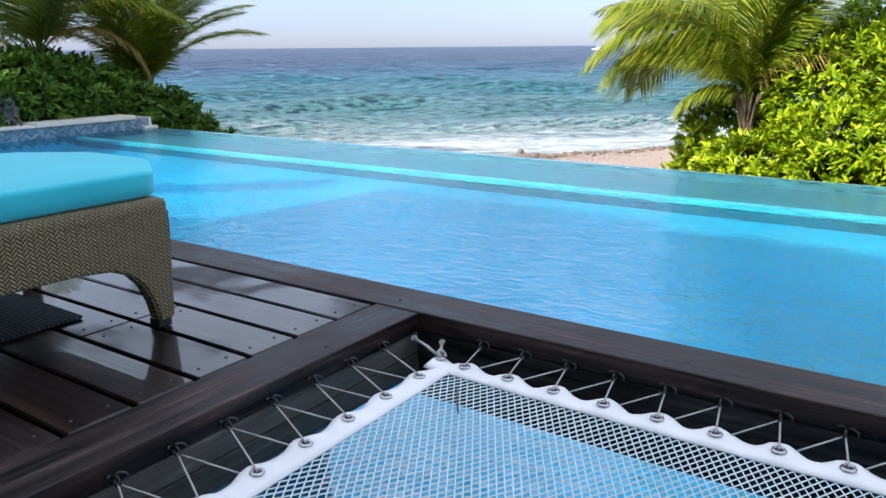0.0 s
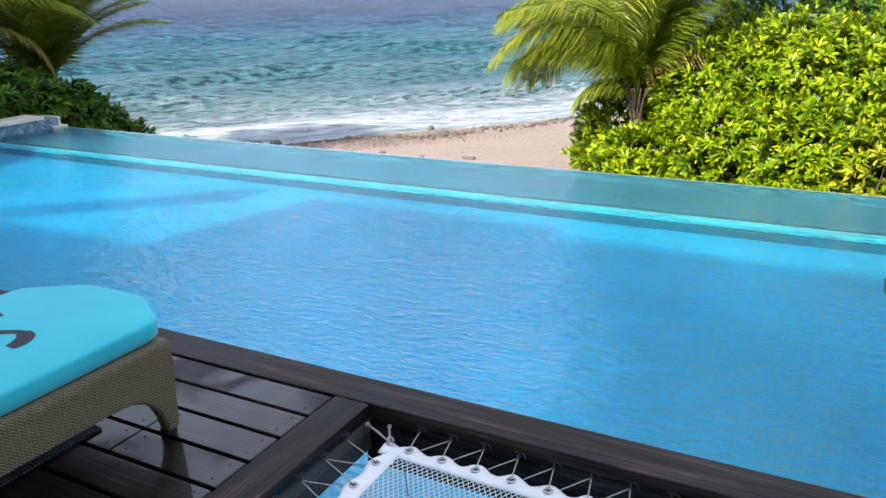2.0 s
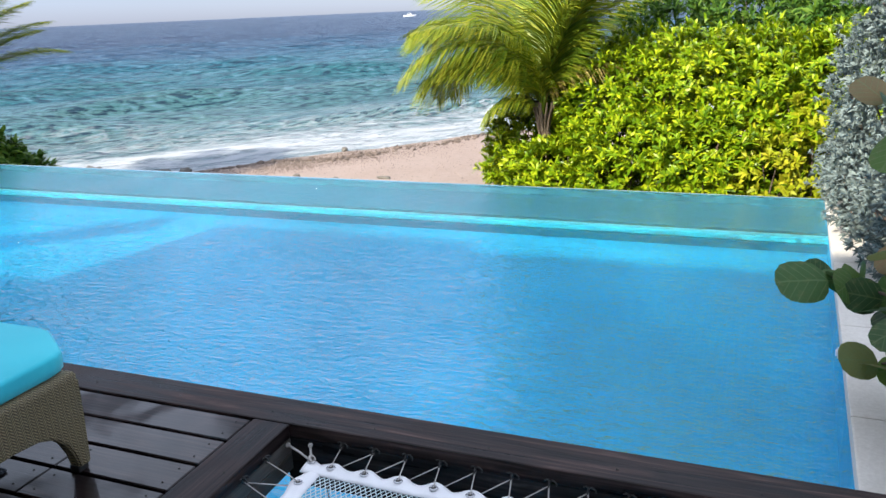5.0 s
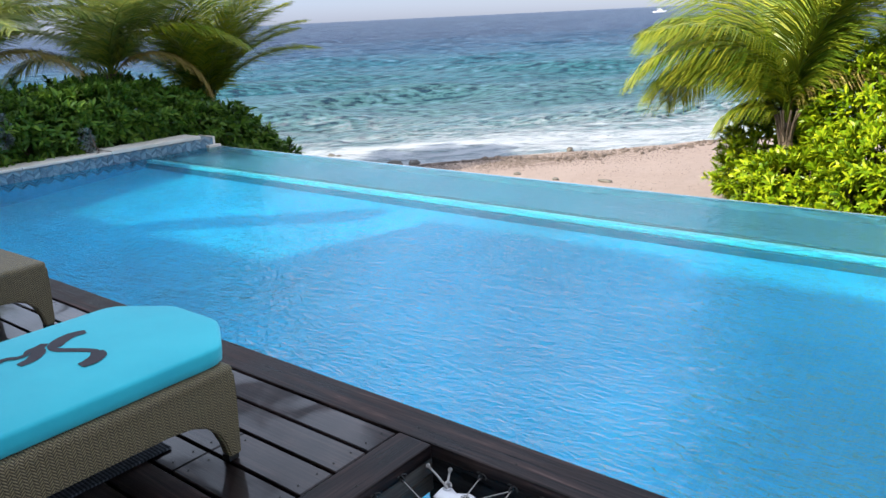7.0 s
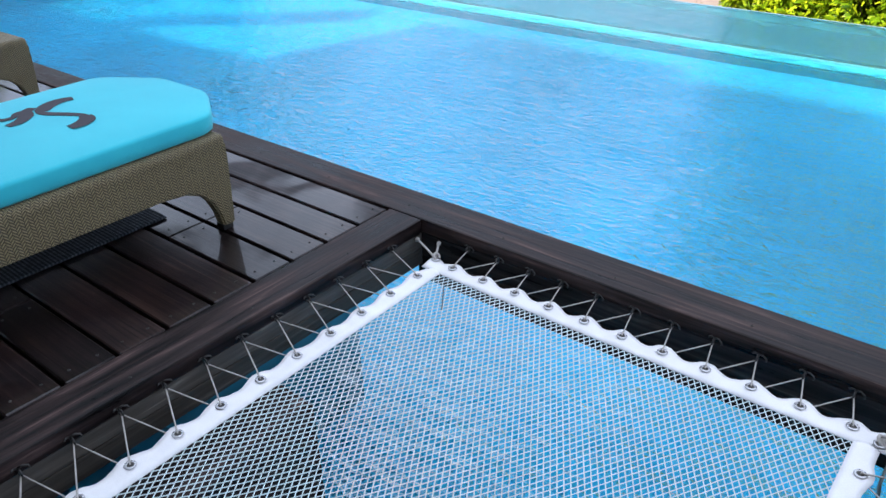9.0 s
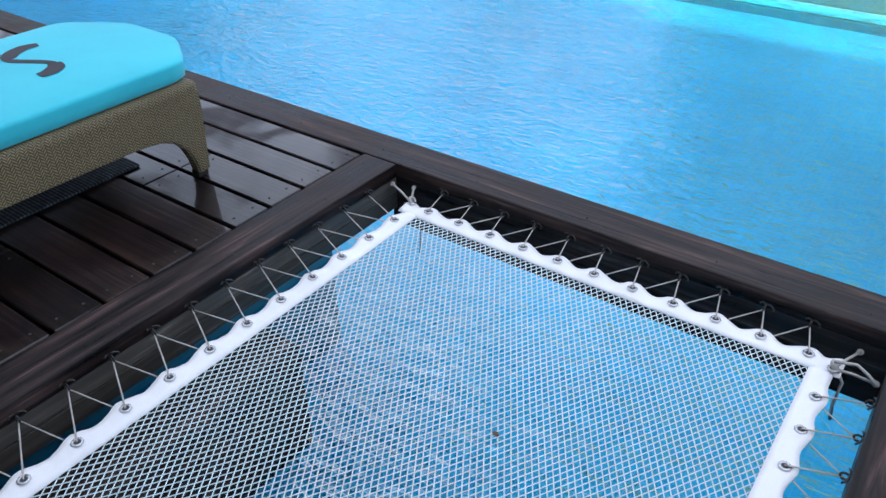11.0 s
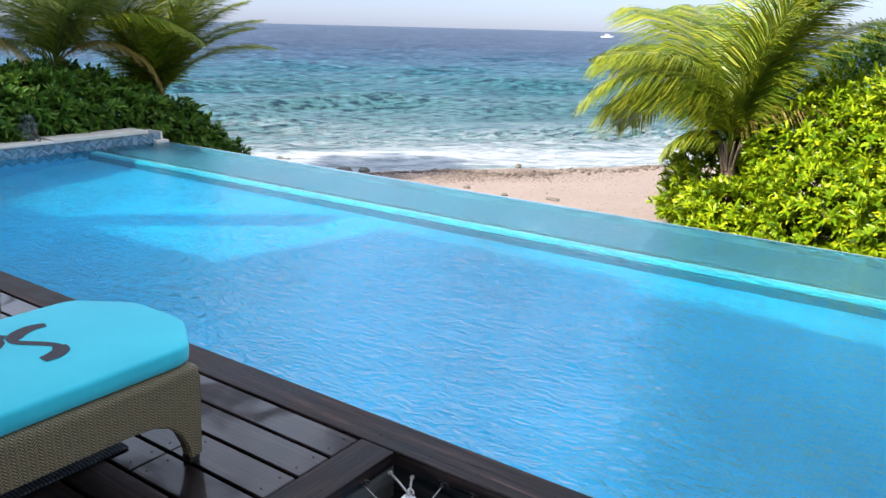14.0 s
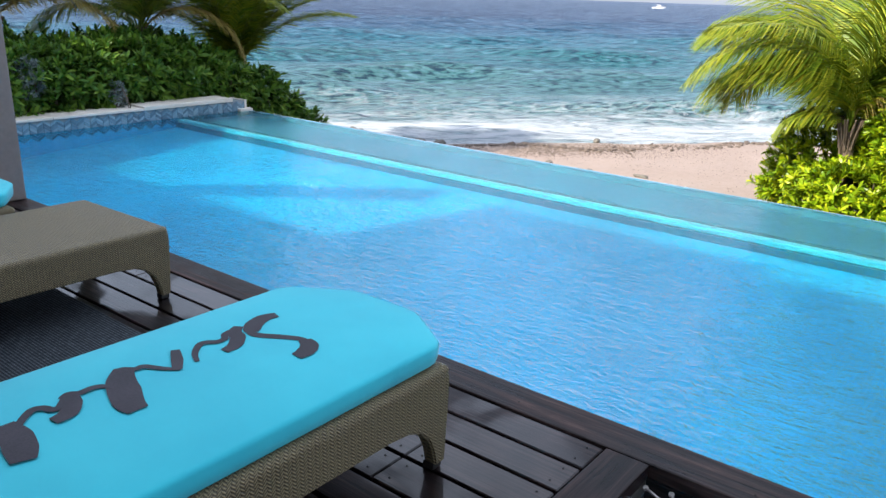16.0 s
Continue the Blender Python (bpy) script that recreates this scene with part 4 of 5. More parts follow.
def lounger(label):
    """A wicker lounger, its foot end at y = 0, its body towards -y."""
    lo = empty("sun_lounger", label, "sun lounger", group="sun loungers on the deck")
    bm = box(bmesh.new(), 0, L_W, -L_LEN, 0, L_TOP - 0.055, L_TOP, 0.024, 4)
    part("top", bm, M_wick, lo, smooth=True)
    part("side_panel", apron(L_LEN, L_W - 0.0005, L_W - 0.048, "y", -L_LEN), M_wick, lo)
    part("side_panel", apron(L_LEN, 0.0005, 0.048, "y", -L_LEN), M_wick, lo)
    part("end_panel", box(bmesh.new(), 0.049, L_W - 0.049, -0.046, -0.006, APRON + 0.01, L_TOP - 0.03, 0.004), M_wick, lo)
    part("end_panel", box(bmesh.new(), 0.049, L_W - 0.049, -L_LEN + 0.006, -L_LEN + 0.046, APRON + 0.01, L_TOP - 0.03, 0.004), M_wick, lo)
    for x in (0.012, L_W - 0.052):
        for y in (-0.058, -L_LEN + 0.014):
            part("foot_cap", box(bmesh.new(), x, x + 0.040, y, y + 0.042, 0.0, 0.024, 0.004), M_hook, lo, "dark plastic foot cap")
    return lo


lounger_one = lounger("brown herringbone-woven wicker sun lounger under a turquoise mattress")
lounger_one.location = (-2.415, 1.210, 0.0)
lounger_two = lounger("brown woven wicker sun lounger with a bare top")
lounger_two.location = (-4.225, 1.425, 0.0)
lounger_two.rotation_euler = (0, 0, radians(1.0))
lounger_three = copy_thing(lounger_one, pose(-5.02, 1.12, 0.0))

cush = part("mattress", cushion_mesh(0.008, L_W - 0.012, -L_LEN + 0.05, 0.0, 0, 0.068), M_cush, None, smooth=True)
tagged(cush, "turquoise lounger mattress with a charcoal brush-stroke print", "mattress", "lounger mattresses")
cush.location = (-2.425, 1.232, L_TOP + 0.001)
plain = new("mattress", finish("mattress", cushion_mesh(0.008, L_W - 0.012, -L_LEN + 0.05, 0.0, 0, 0.068), M_cush, True))
tagged(plain, "turquoise mattress on the far lounger", "mattress", "lounger mattresses")
plain.location = (-5.02, 1.12, L_TOP + 0.001)


def brush(points, widths):
    """A flat brush stroke along a smooth line, with swelling width."""
    bm = bmesh.new()
    pts = [Vector((*p, 0)) for p in points]
    fine, wide = [], []
    for i in range(len(pts) - 1):
        p0, p1, p2, p3 = pts[max(i - 1, 0)], pts[i], pts[i + 1], pts[min(i + 2, len(pts) - 1)]
        for j in range(8):
            t_ = j / 8
            fine.append(0.5 * (2 * p1 + (p2 - p0) * t_ + (2 * p0 - 5 * p1 + 4 * p2 - p3) * t_ ** 2 + (3 * p1 - p0 - 3 * p2 + p3) * t_ ** 3))
            wide.append(0.98 * (widths[i] + (widths[i + 1] - widths[i]) * t_))
    rows = []
    for i, p in enumerate(fine):
        d = (fine[min(i + 1, len(fine) - 1)] - fine[max(i - 1, 0)]).normalized()
        side = Vector((-d.y, d.x, 0)) * wide[i] / 2
        rows.append([bm.verts.new(p + side * k_ + Vector((0, 0, z + 0.0004 * i / len(fine)))) for k_, z in ((1, 0), (1, 0.0004), (-1, 0.0004), (-1, 0))])
    for a, b in zip(rows, rows[1:]):
        for j in range(4):
            bm.faces.new((a[j], a[(j + 1) % 4], b[(j + 1) % 4], b[j]))
    return bm


INK = L_TOP + 0.001 + 0.0787


def printed(width, *points):
    """One brush stroke of the print, swelling in the middle of its run."""
    n = len(points)
    ob = part("print_stroke", brush(points, [width * (0.30 + 0.70 * math.sin(math.pi * (i + 0.5) / n) ** 0.7) for i in range(n)]), M_ink, cush)
    ob.matrix_parent_inverse = Matrix.Translation(cush.location).inverted()
    ob.location = (0, 0, INK + 0.0004 * (len(cush.children) - 1))


printed(0.058, (-2.212, 0.985), (-2.222, 0.94), (-2.205, 0.892), (-2.178, 0.862), (-2.165, 0.850))
printed(0.030, (-2.20, 0.862), (-2.165, 0.846), (-2.13, 0.852), (-2.072, 0.889), (-2.02, 0.915), (-1.985, 0.908))
printed(0.058, (-2.01, 0.918), (-1.972, 0.902), (-1.950, 0.866), (-1.947, 0.828))
printed(0.048, (-2.225, 0.850), (-2.200, 0.815), (-2.165, 0.800), (-2.128, 0.761), (-2.118, 0.715))
printed(0.024, (-2.220, 0.835), (-2.211, 0.789), (-2.185, 0.770), (-2.182, 0.742), (-2.202, 0.719), (-2.201, 0.694), (-2.161, 0.653), (-2.115, 0.630))
printed(0.034, (-2.222, 0.632), (-2.165, 0.600), (-2.112, 0.566))
printed(0.022, (-2.112, 0.575), (-2.147, 0.548), (-2.196, 0.521), (-2.20, 0.496), (-2.225, 0.473), (-2.205, 0.447))
printed(0.082, (-2.225, 0.480), (-2.170, 0.440), (-2.110, 0.415), (-2.050, 0.392), (-2.000, 0.388))
printed(0.024, (-2.140, 0.410), (-2.175, 0.391), (-2.184, 0.367), (-2.183, 0.337), (-2.198, 0.316), (-2.185, 0.290))
printed(0.050, (-2.190, 0.318), (-2.150, 0.303), (-2.110, 0.272), (-2.100, 0.230))
printed(0.024, (-2.185, 0.300), (-2.147, 0.263), (-2.177, 0.244), (-2.183, 0.221), (-2.154, 0.186), (-2.121, 0.161))
printed(0.075, (-2.165, 0.150), (-2.100, 0.148), (-2.035, 0.132), (-1.985, 0.115))

bm = box(bmesh.new(), -4.75, -1.97, -1.30, 1.06, 0.0, 0.009, 0.003)
mat_ob = tagged(part("outdoor_mat", bm, M_mat), "dark charcoal flat-woven outdoor mat under the loungers", "mat")
mat_ob.rotation_euler = (0, 0, radians(-0.8))


# ---- plants ----
def leaf_cloud(centres, aims, count, length, width, spread_, droop=0.25):
    """Rosettes of bent leaves: vertices and faces. Each leaf is an island."""
    n = len(centres)
    aims = aims / np.linalg.norm(aims, axis=1, keepdims=True)
    ref = np.where(np.abs(aims[:, 2:3]) < 0.9, np.array([[0, 0, 1.0]]), np.array([[1.0, 0, 0]]))
    a = np.cross(aims, ref)
    a /= np.linalg.norm(a, axis=1, keepdims=True)
    b = np.cross(aims, a)
    ang = rng.uniform(0, 2 * math.pi, (n, count)) + np.arange(count)[None] * 2.4
    out = a[:, None] * np.cos(ang)[..., None] + b[:, None] * np.sin(ang)[..., None]
    tilt = rng.uniform(0.15, 1.0, (n, count, 1)) * spread_
    d = aims[:, None] * np.cos(tilt) + out * np.sin(tilt)
    side = np.cross(d, aims[:, None] + 0.01)
    side /= np.linalg.norm(side, axis=2, keepdims=True)
    ln = length * rng.uniform(0.65, 1.25, (n, count, 1))
    wd = width * rng.uniform(0.7, 1.2, (n, count, 1)) / 2
    c = centres[:, None] + aims[:, None] * rng.uniform(-0.5, 0.2, (n, count, 1)) * length
    bend = np.array([0, 0, -1.0]) * droop * ln + out * 0.25 * ln
    base, mid, tip = c, c + d * ln * 0.62, c + d * ln + bend * 0.5
    v = np.stack((base - side * wd * 0.25, base + side * wd * 0.25, mid + side * wd, mid - side * wd, tip + side * wd * 0.35, tip - side * wd * 0.35), 2).reshape(-1, 3)
    i = np.arange(n * count)[:, None] * 6
    f = np.concatenate((i + np.array([[0, 1, 2, 3]]), i + np.array([[3, 2, 4, 5]])), 0)
    return v, f


def leaf_mesh(name, v, f, mat, parent):
    me = bpy.data.meshes.new(name)
    me.vertices.add(len(v))
    me.vertices.foreach_set("co", v.ravel())
    me.loops.add(f.size)
    me.loops.foreach_set("vertex_index", f.ravel().astype(np.int32))
    me.polygons.add(len(f))
    me.polygons.foreach_set("loop_start", np.arange(0, f.size, 4, dtype=np.int32))
    me.update(calc_edges=True)
    me.materials.append(mat)
    ob = new(name, me)
    ob.parent = parent
    ob["kind"] = "stuff"
    return ob


def blob_points(blobs, per_m2, shell=1.0, jitter=0.10):
    """Points over the joint surface of some ellipsoids, with outward directions."""
    pts, nor = [], []
    B = np.array(blobs, float)
    for cx, cy, cz, rx, ry, rz in blobs:
        area = 4 * math.pi * ((rx * ry) ** 1.6 / 3 + (rx * rz) ** 1.6 / 3 + (ry * rz) ** 1.6 / 3) ** (1 / 1.6)
        d = rng.normal(size=(int(area * per_m2), 3))
        d /= np.linalg.norm(d, axis=1, keepdims=True)
        k_ = shell * (1 + rng.normal(0, jitter, (len(d), 1)))
        p = np.array((cx, cy, cz)) + d * np.array((rx, ry, rz)) * k_
        q = d / np.array((rx, ry, rz))
        q /= np.linalg.norm(q, axis=1, keepdims=True)
        keep = np.ones(len(p), bool)
        for b in B:
            if abs(b[0] - cx) + abs(b[1] - cy) + abs(b[2] - cz) > 1e-6:
                keep &= (((p - b[:3]) / (b[3:] * shell * 0.88)) ** 2).sum(1) > 1
        pts.append(p[keep])
        nor.append(q[keep])
    return np.concatenate(pts), np.concatenate(nor)


def shrub(name, label, blobs, mat, base_z, density=75, leaf=(0.115, 0.042), count=11, spread_=1.15, inner=0.5, up=0.55, group=""):
    x_, y_ = sum(b[0] for b in blobs) / len(blobs), sum(b[1] for b in blobs) / len(blobs)
    thing = empty(name, label, "shrub", (x_, y_, base_z), group)
    p, n = blob_points(blobs, density)
    p2, n2 = blob_points(blobs, density * inner, 0.80)
    p, n = np.concatenate((p, p2)), np.concatenate((n, n2))
    ok = p[:, 2] > base_z + 0.05
    p, n = p[ok], n[ok]
    n = n + np.array([0, 0, up]) + rng.normal(0, 0.25, n.shape)
    v, f = leaf_cloud(p, n, count, *leaf, spread_)
    local(leaf_mesh("foliage", v, f, mat, thing))
    bm = bmesh.new()
    for cx, cy, cz, rx, ry, rz in blobs:
        for _ in range(7):
            d = Vector(rng.normal(size=3))
            d.z = abs(d.z) * 0.8
            d.normalize()
            end = Vector((cx + d.x * rx * 0.92, cy + d.y * ry * 0.92, cz + d.z * rz * 0.92))
            start = Vector((cx + rng.uniform(-0.2, 0.2), cy + rng.uniform(-0.2, 0.2), base_z - 0.02))
            tube(bm, (start, start.lerp(end, 0.5) + Vector(rng.normal(0, 0.06, 3)), end), 0.016, 5, 0.005)
    tagged(local(part("branchwork", bm, M_bark, thing)), kind="stuff")
    return thing


shrub("beach_shrub", "bright green sunlit beach shrub with glossy leaf rosettes", (
    (-3.0, 11.1, -1.02, 0.55, 0.55, 0.35), (-2.75, 10.9, -0.55, 0.60, 0.7, 0.62), (-1.85, 10.85, -0.35, 0.80, 0.7, 0.80), (-1.3, 10.3, 0.00, 0.85, 0.9, 0.90),
    (-0.4, 10.1, 0.08, 0.90, 0.9, 0.90), (0.5, 9.9, 0.05, 0.90, 0.9, 0.92), (1.35, 9.6, 0.05, 0.90, 0.9, 0.95), (-1.9, 9.75, -0.95, 0.75, 0.6, 0.55),
    (-1.0, 9.4, -0.65, 0.80, 0.7, 0.70), (-0.1, 9.15, -0.60, 0.75, 0.65, 0.75), (2.2, 9.3, 0.15, 0.95, 0.9, 1.0), (-2.15, 9.45, -0.82, 0.55, 0.45, 0.50)), M_leaf_lit, -1.36, 84, (0.105, 0.033), 15, 1.2)
shrub("yellowing_shrub", "yellow-green shrub with thin leaves and bare brown twigs", (
    (0.62, 8.85, -0.62, 0.50, 0.5, 0.62), (1.15, 8.7, -0.55, 0.50, 0.5, 0.66), (0.9, 9.2, -0.2, 0.6, 0.5, 0.6)), M_leaf_yellow, -1.36, 46, (0.105, 0.042), 10, 1.15, 0.3)
shrub("hedge_shrub", "deep green shaded shrub growing behind the planter wall", (
    (-11.65, 1.8, 0.0, 0.6, 0.8, 0.60), (-11.65, 2.9, 0.05, 0.6, 0.8, 0.60), (-11.6, 4.0, 0.0, 0.6, 0.8, 0.55), (-11.6, 5.0, 0.02, 0.6, 0.8, 0.50), (-11.65, 5.9, 0.10, 0.6, 0.8, 0.55), (-11.7, 6.8, 0.02, 0.6, 0.8, 0.50),
    (-11.7, 7.6, -0.12, 0.55, 0.6, 0.42), (-12.6, 4.6, 0.05, 0.8, 1.2, 0.6), (-12.6, 6.6, 0.10, 0.8, 1.2, 0.55), (-12.5, 8.0, -0.2, 0.7, 0.7, 0.5)), M_leaf_dark, -0.40, 60, (0.14, 0.046), 13, 1.25)
shrub("shore_shrub", "low dark green shrub spreading from the pool's end towards the sand", (
    (-11.75, 8.55, -0.48, 0.40, 0.42, 0.52), (-11.78, 9.05, -0.82, 0.40, 0.42, 0.42), (-11.75, 9.5, -1.08, 0.36, 0.42, 0.30), (-12.2, 8.9, -0.8, 0.5, 0.6, 0.5)), M_leaf_dark, -1.42, 48, (0.165, 0.056), 12, 1.25)
shrub("silver_shrub", "silver-grey fine-leaved shrub in the planting bed", (
    (1.55, 6.3, 0.05, 0.62, 0.75, 0.62), (1.45, 6.2, 0.75, 0.60, 0.7, 0.6), (1.6, 6.9, 0.5, 0.6, 0.8, 0.9), (1.75, 6.2, 1.30, 0.75, 0.8, 0.60), (2.4, 6.5, 0.8, 0.8, 0.9, 1.0), (1.45, 7.4, 0.1, 0.5, 0.5, 0.6),
    (1.22, 6.9, -0.08, 0.34, 0.5, 0.34), (1.25, 5.9, -0.02, 0.36, 0.5, 0.40), (1.28, 5.0, 0.05, 0.34, 0.55, 0.45), (1.5, 4.6, 0.45, 0.5, 0.6, 0.6)), M_leaf_silver, -0.37, 190, (0.046, 0.015), 13, 1.1, 0.6)
shrub("silver_sprig", "small silver-grey sprig among the hedge leaves", ((-10.98, 5.45, -0.12, 0.07, 0.08, 0.20), (-11.15, 4.3, 0.15, 0.16, 0.15, 0.25)), M_leaf_silver, -0.40, 260, (0.06, 0.016), 12)
shrub("background_shrub", "dense dark shrub and sea-grape thicket behind the bright hedge", (
    (-0.9, 12.4, 0.7, 0.9, 0.8, 0.8), (0.3, 12.2, 0.9, 1.0, 0.9, 0.8), (1.6, 12.0, 1.0, 1.1, 0.9, 0.9), (3.0, 11.4, 1.1, 1.2, 1.0, 1.1)), M_leaf_dark, -1.36, 45, (0.15, 0.035), 12)


def frond(bm, base, heading, rise, length, droop, leaflet=0.42, pairs=46, hang=0.5, twist=0.0):
    """One palm frond: an arched rachis and two combs of narrow leaflets."""
    h = Vector((math.sin(heading), math.cos(heading), 0))
    pts = []
    n = 22
    ang, p = rise, Vector(base)
    for i in range(n + 1):
        pts.append(p.copy())
        p = p + (h * math.cos(ang) + Vector((0, 0, 1)) * math.sin(ang)) * (length / n)
        ang -= droop / n * (1.25 - 0.5 * i / n)
    tube(bm, pts, 0.018, 5, 0.003)
    across = Vector((h.y, -h.x, 0))
    pairs = int(pairs * 3.4)
    for j in range(pairs):
        f = 0.10 + 0.90 * j / (pairs - 1)
        i = min(int(f * n), n - 1)
        at = pts[i].lerp(pts[i + 1], f * n - i)
        tang = (pts[i + 1] - pts[i]).normalized()
        size = leaflet * (0.45 + 1.1 * math.sin(math.pi * min(1, f * 0.93 + 0.10)) ** 0.8) * 0.95 * rng.uniform(0.85, 1.12)
        for sgn in (1, -1):
            out = (across * sgn * (1.0 - 0.25 * f) + tang * (0.38 + 0.55 * f) + Vector((0, 0, 0.12 + twist * sgn)) + Vector(rng.normal(0, 0.05, 3))).normalized()
            up_ = tang.cross(out).normalized()
            wide = tang * 0.0085
            q = [at]
            dd = out.copy()
            for s_ in range(3):
                q.append(q[-1] + dd * size / 3)
                dd = (dd + Vector((0, 0, -hang * (0.4 + 0.5 * s_)))).normalized()
            w_ = (0.7, 1.0, 0.7, 0.12)
            rows = [(bm.verts.new(pt + wide * k_), bm.verts.new(pt - wide * k_)) for pt, k_ in zip(q, w_)]
            for a, b in zip(rows, rows[1:]):
                bm.faces.new((a[0], b[0], b[1], a[1]))
    return bm


def palm(label, foot, crown, fronds, trunk_r=0.10, dry=(), green=None, sunny=()):
    thing = empty("coconut_palm", label, "palm tree", foot, "palms round the pool")
    bm = bmesh.new()
    a, b = Vector(foot), Vector(crown)
    steps = max(4, int((b - a).length / 0.07))
    tube(bm, [a.lerp(b, i / steps) + Vector((0.03 * math.sin(3 * i / steps), 0, -0.02 if i == 0 else 0)) for i in range(steps + 1)], trunk_r, 10, trunk_r * 0.8)
    for v in bm.verts:
        v.co += Vector(rng.normal(0, 0.008, 3))
    local(part("trunk", bm, M_bark, thing))
    bm = bmesh.new()
    for i in range(16):
        an = rng.uniform(0, 6.28)
        o = Vector((math.cos(an), math.sin(an), 0))
        tube(bm, (b + o * trunk_r * 0.8 - Vector((0, 0, 0.28 * rng.uniform(0.5, 1))), b + o * trunk_r * 1.25, b + o * trunk_r * 1.9 + Vector((0, 0, 0.16))), 0.022, 5, 0.012)
    local(part("leaf_sheath", bm, M_bark, thing, "brown fibrous leaf sheaths"))
    for n_, fr in enumerate(fronds):
        ob = part("frond", frond(bmesh.new(), b, *fr), M_palm_dry if n_ in dry else M_palm if n_ in sunny else (green or M_palm), thing, "yellowed dry frond" if n_ in dry else "")
        local(ob)
    return thing


R = radians
palm("young coconut palm with arching yellow-green fronds above the bright shrub", (-2.36, 9.92, -1.36), (-2.34, 9.90, -0.02), (
    (R(-76), R(88), 2.6, R(116), 0.85, 64, 0.85), (R(-92), R(80), 2.0, R(125), 0.72, 58, 0.9), (R(-60), R(88), 3.0, R(90), 0.85, 60, 0.7), (R(10), R(82), 2.6, R(110), 0.58, 50),
    (R(60), R(84), 2.7, R(80), 0.7, 54), (R(95), R(88), 2.6, R(60), 0.7, 54), (R(0), R(88), 2.8, R(60), 0.7, 50), (R(-130), R(86), 2.4, R(100), 0.65, 50, 0.7), (R(-20), R(66), 2.3, R(130), 0.55, 46),
    (R(-100), R(60), 0.9, R(120), 0.45, 36, 1.0), (R(70), R(88), 2.3, R(185), 0.5, 44, 1.0),
    (R(-82), R(86), 2.3, R(150), 0.80, 64, 0.95), (R(-66), R(90), 2.9, R(125), 0.85, 66, 0.85), (R(-110), R(88), 2.5, R(135), 0.75, 60, 0.9),
    (R(82), R(88), 2.6, R(45), 0.70, 58, 0.5), (R(120), R(86), 2.5, R(40), 0.70, 54, 0.5), (R(42), R(88), 2.7, R(50), 0.70, 56, 0.5), (R(-38), R(86), 2.7, R(75), 0.78, 58, 0.6), (R(-70), R(80), 2.2, R(140), 0.75, 60, 0.9)), 0.085, (10,))
palm("coconut palm with sunlit arching fronds behind the planter hedge", (-12.3, 8.5, -1.40), (-12.25, 8.45, -0.10), (
    (R(35), R(64), 2.5, R(70), 0.62, 62, 0.35), (R(50), R(80), 2.6, R(60), 0.60, 58, 0.4), (R(20), R(86), 2.8, R(40), 0.60, 54), (R(-40), R(82), 2.8, R(50), 0.60, 50), (R(200), R(82), 2.8, R(50), 0.60, 54, 0.4),
    (R(125), R(84), 2.8, R(45), 0.60, 54), (R(215), R(74), 2.4, R(80), 0.60, 54, 0.5), (R(-90), R(80), 2.8, R(60), 0.60, 50), (R(30), R(74), 2.6, R(66), 0.62, 60, 0.35),
    (R(42), R(70), 2.3, R(58), 0.66, 62, 0.30), (R(75), R(82), 2.8, R(50), 0.62, 56, 0.4), (R(5), R(80), 2.7, R(50), 0.62, 56, 0.4), (R(160), R(84), 2.8, R(50), 0.62, 54, 0.4), (R(230), R(84), 2.8, R(45), 0.62, 54, 0.4)), 0.10, (), M_palm, ())
palm("tall shaded coconut palm behind the planter", (-12.75, 6.75, -1.40), (-12.6, 6.85, 0.58), (
    (R(35), R(62), 2.4, R(150), 0.46, 60, 0.7), (R(60), R(80), 2.8, R(70), 0.60, 54, 0.5), (R(215), R(70), 2.6, R(100), 0.60, 54, 0.6), (R(190), R(60), 2.2, R(120), 0.50, 54, 0.8),
    (R(-60), R(80), 2.6, R(60), 0.60, 48), (R(125), R(84), 2.8, R(45), 0.60, 50), (R(20), R(84), 2.9, R(50), 0.60, 52),
    (R(45), R(68), 2.8, R(105), 0.66, 58, 0.6), (R(100), R(76), 2.8, R(85), 0.64, 54, 0.6), (R(230), R(78), 2.7, R(85), 0.64, 54, 0.6), (R(28), R(76), 3.0, R(85), 0.66, 58, 0.5)), 0.11, (0,), M_palm_shaded, (1, 7))
palm("coconut palm at the far end of the hedge", (-13.3, 4.5, -1.40), (-13.1, 4.7, 0.72), (
    (R(35), R(56), 2.2, R(110), 0.50, 50, 0.8), (R(60), R(76), 2.6, R(80), 0.60, 50, 0.6), (R(215), R(70), 2.4, R(95), 0.60, 48), (R(-60), R(78), 2.6, R(70), 0.60, 44),
    (R(125), R(80), 2.6, R(60), 0.60, 48), (R(10), R(74), 2.8, R(80), 0.60, 50),
    (R(45), R(72), 2.8, R(95), 0.66, 54, 0.6), (R(30), R(80), 3.0, R(75), 0.66, 54, 0.5), (R(90), R(70), 2.6, R(95), 0.62, 52, 0.6)), 0.12, (0,), M_palm_shaded)

# sea grape with large round leaves over the coping
grape = empty("sea_grape", "sea grape bush with large round leathery leaves hanging over the coping", "shrub", (1.55, 2.9, -0.36))
bm = bmesh.new()
rim = 14
cv = bm.verts.new((0, 0, 0.008))
rows = []
for rr, zz in ((0.5, 0.004), (1.0, -0.012)):
    rows.append([bm.verts.new((rr * math.sin(2 * math.pi * i / rim) * (1.0 + 0.06 * math.cos(4 * math.pi * i / rim)), 1 - (1 - rr * math.cos(2 * math.pi * i / rim)) if rr == 0.5 else (math.cos(2 * math.pi * i / rim) * 0.94), zz * 4 + 0.03 * math.sin(6 * math.pi * i / rim) * rr)) for i in range(rim)])
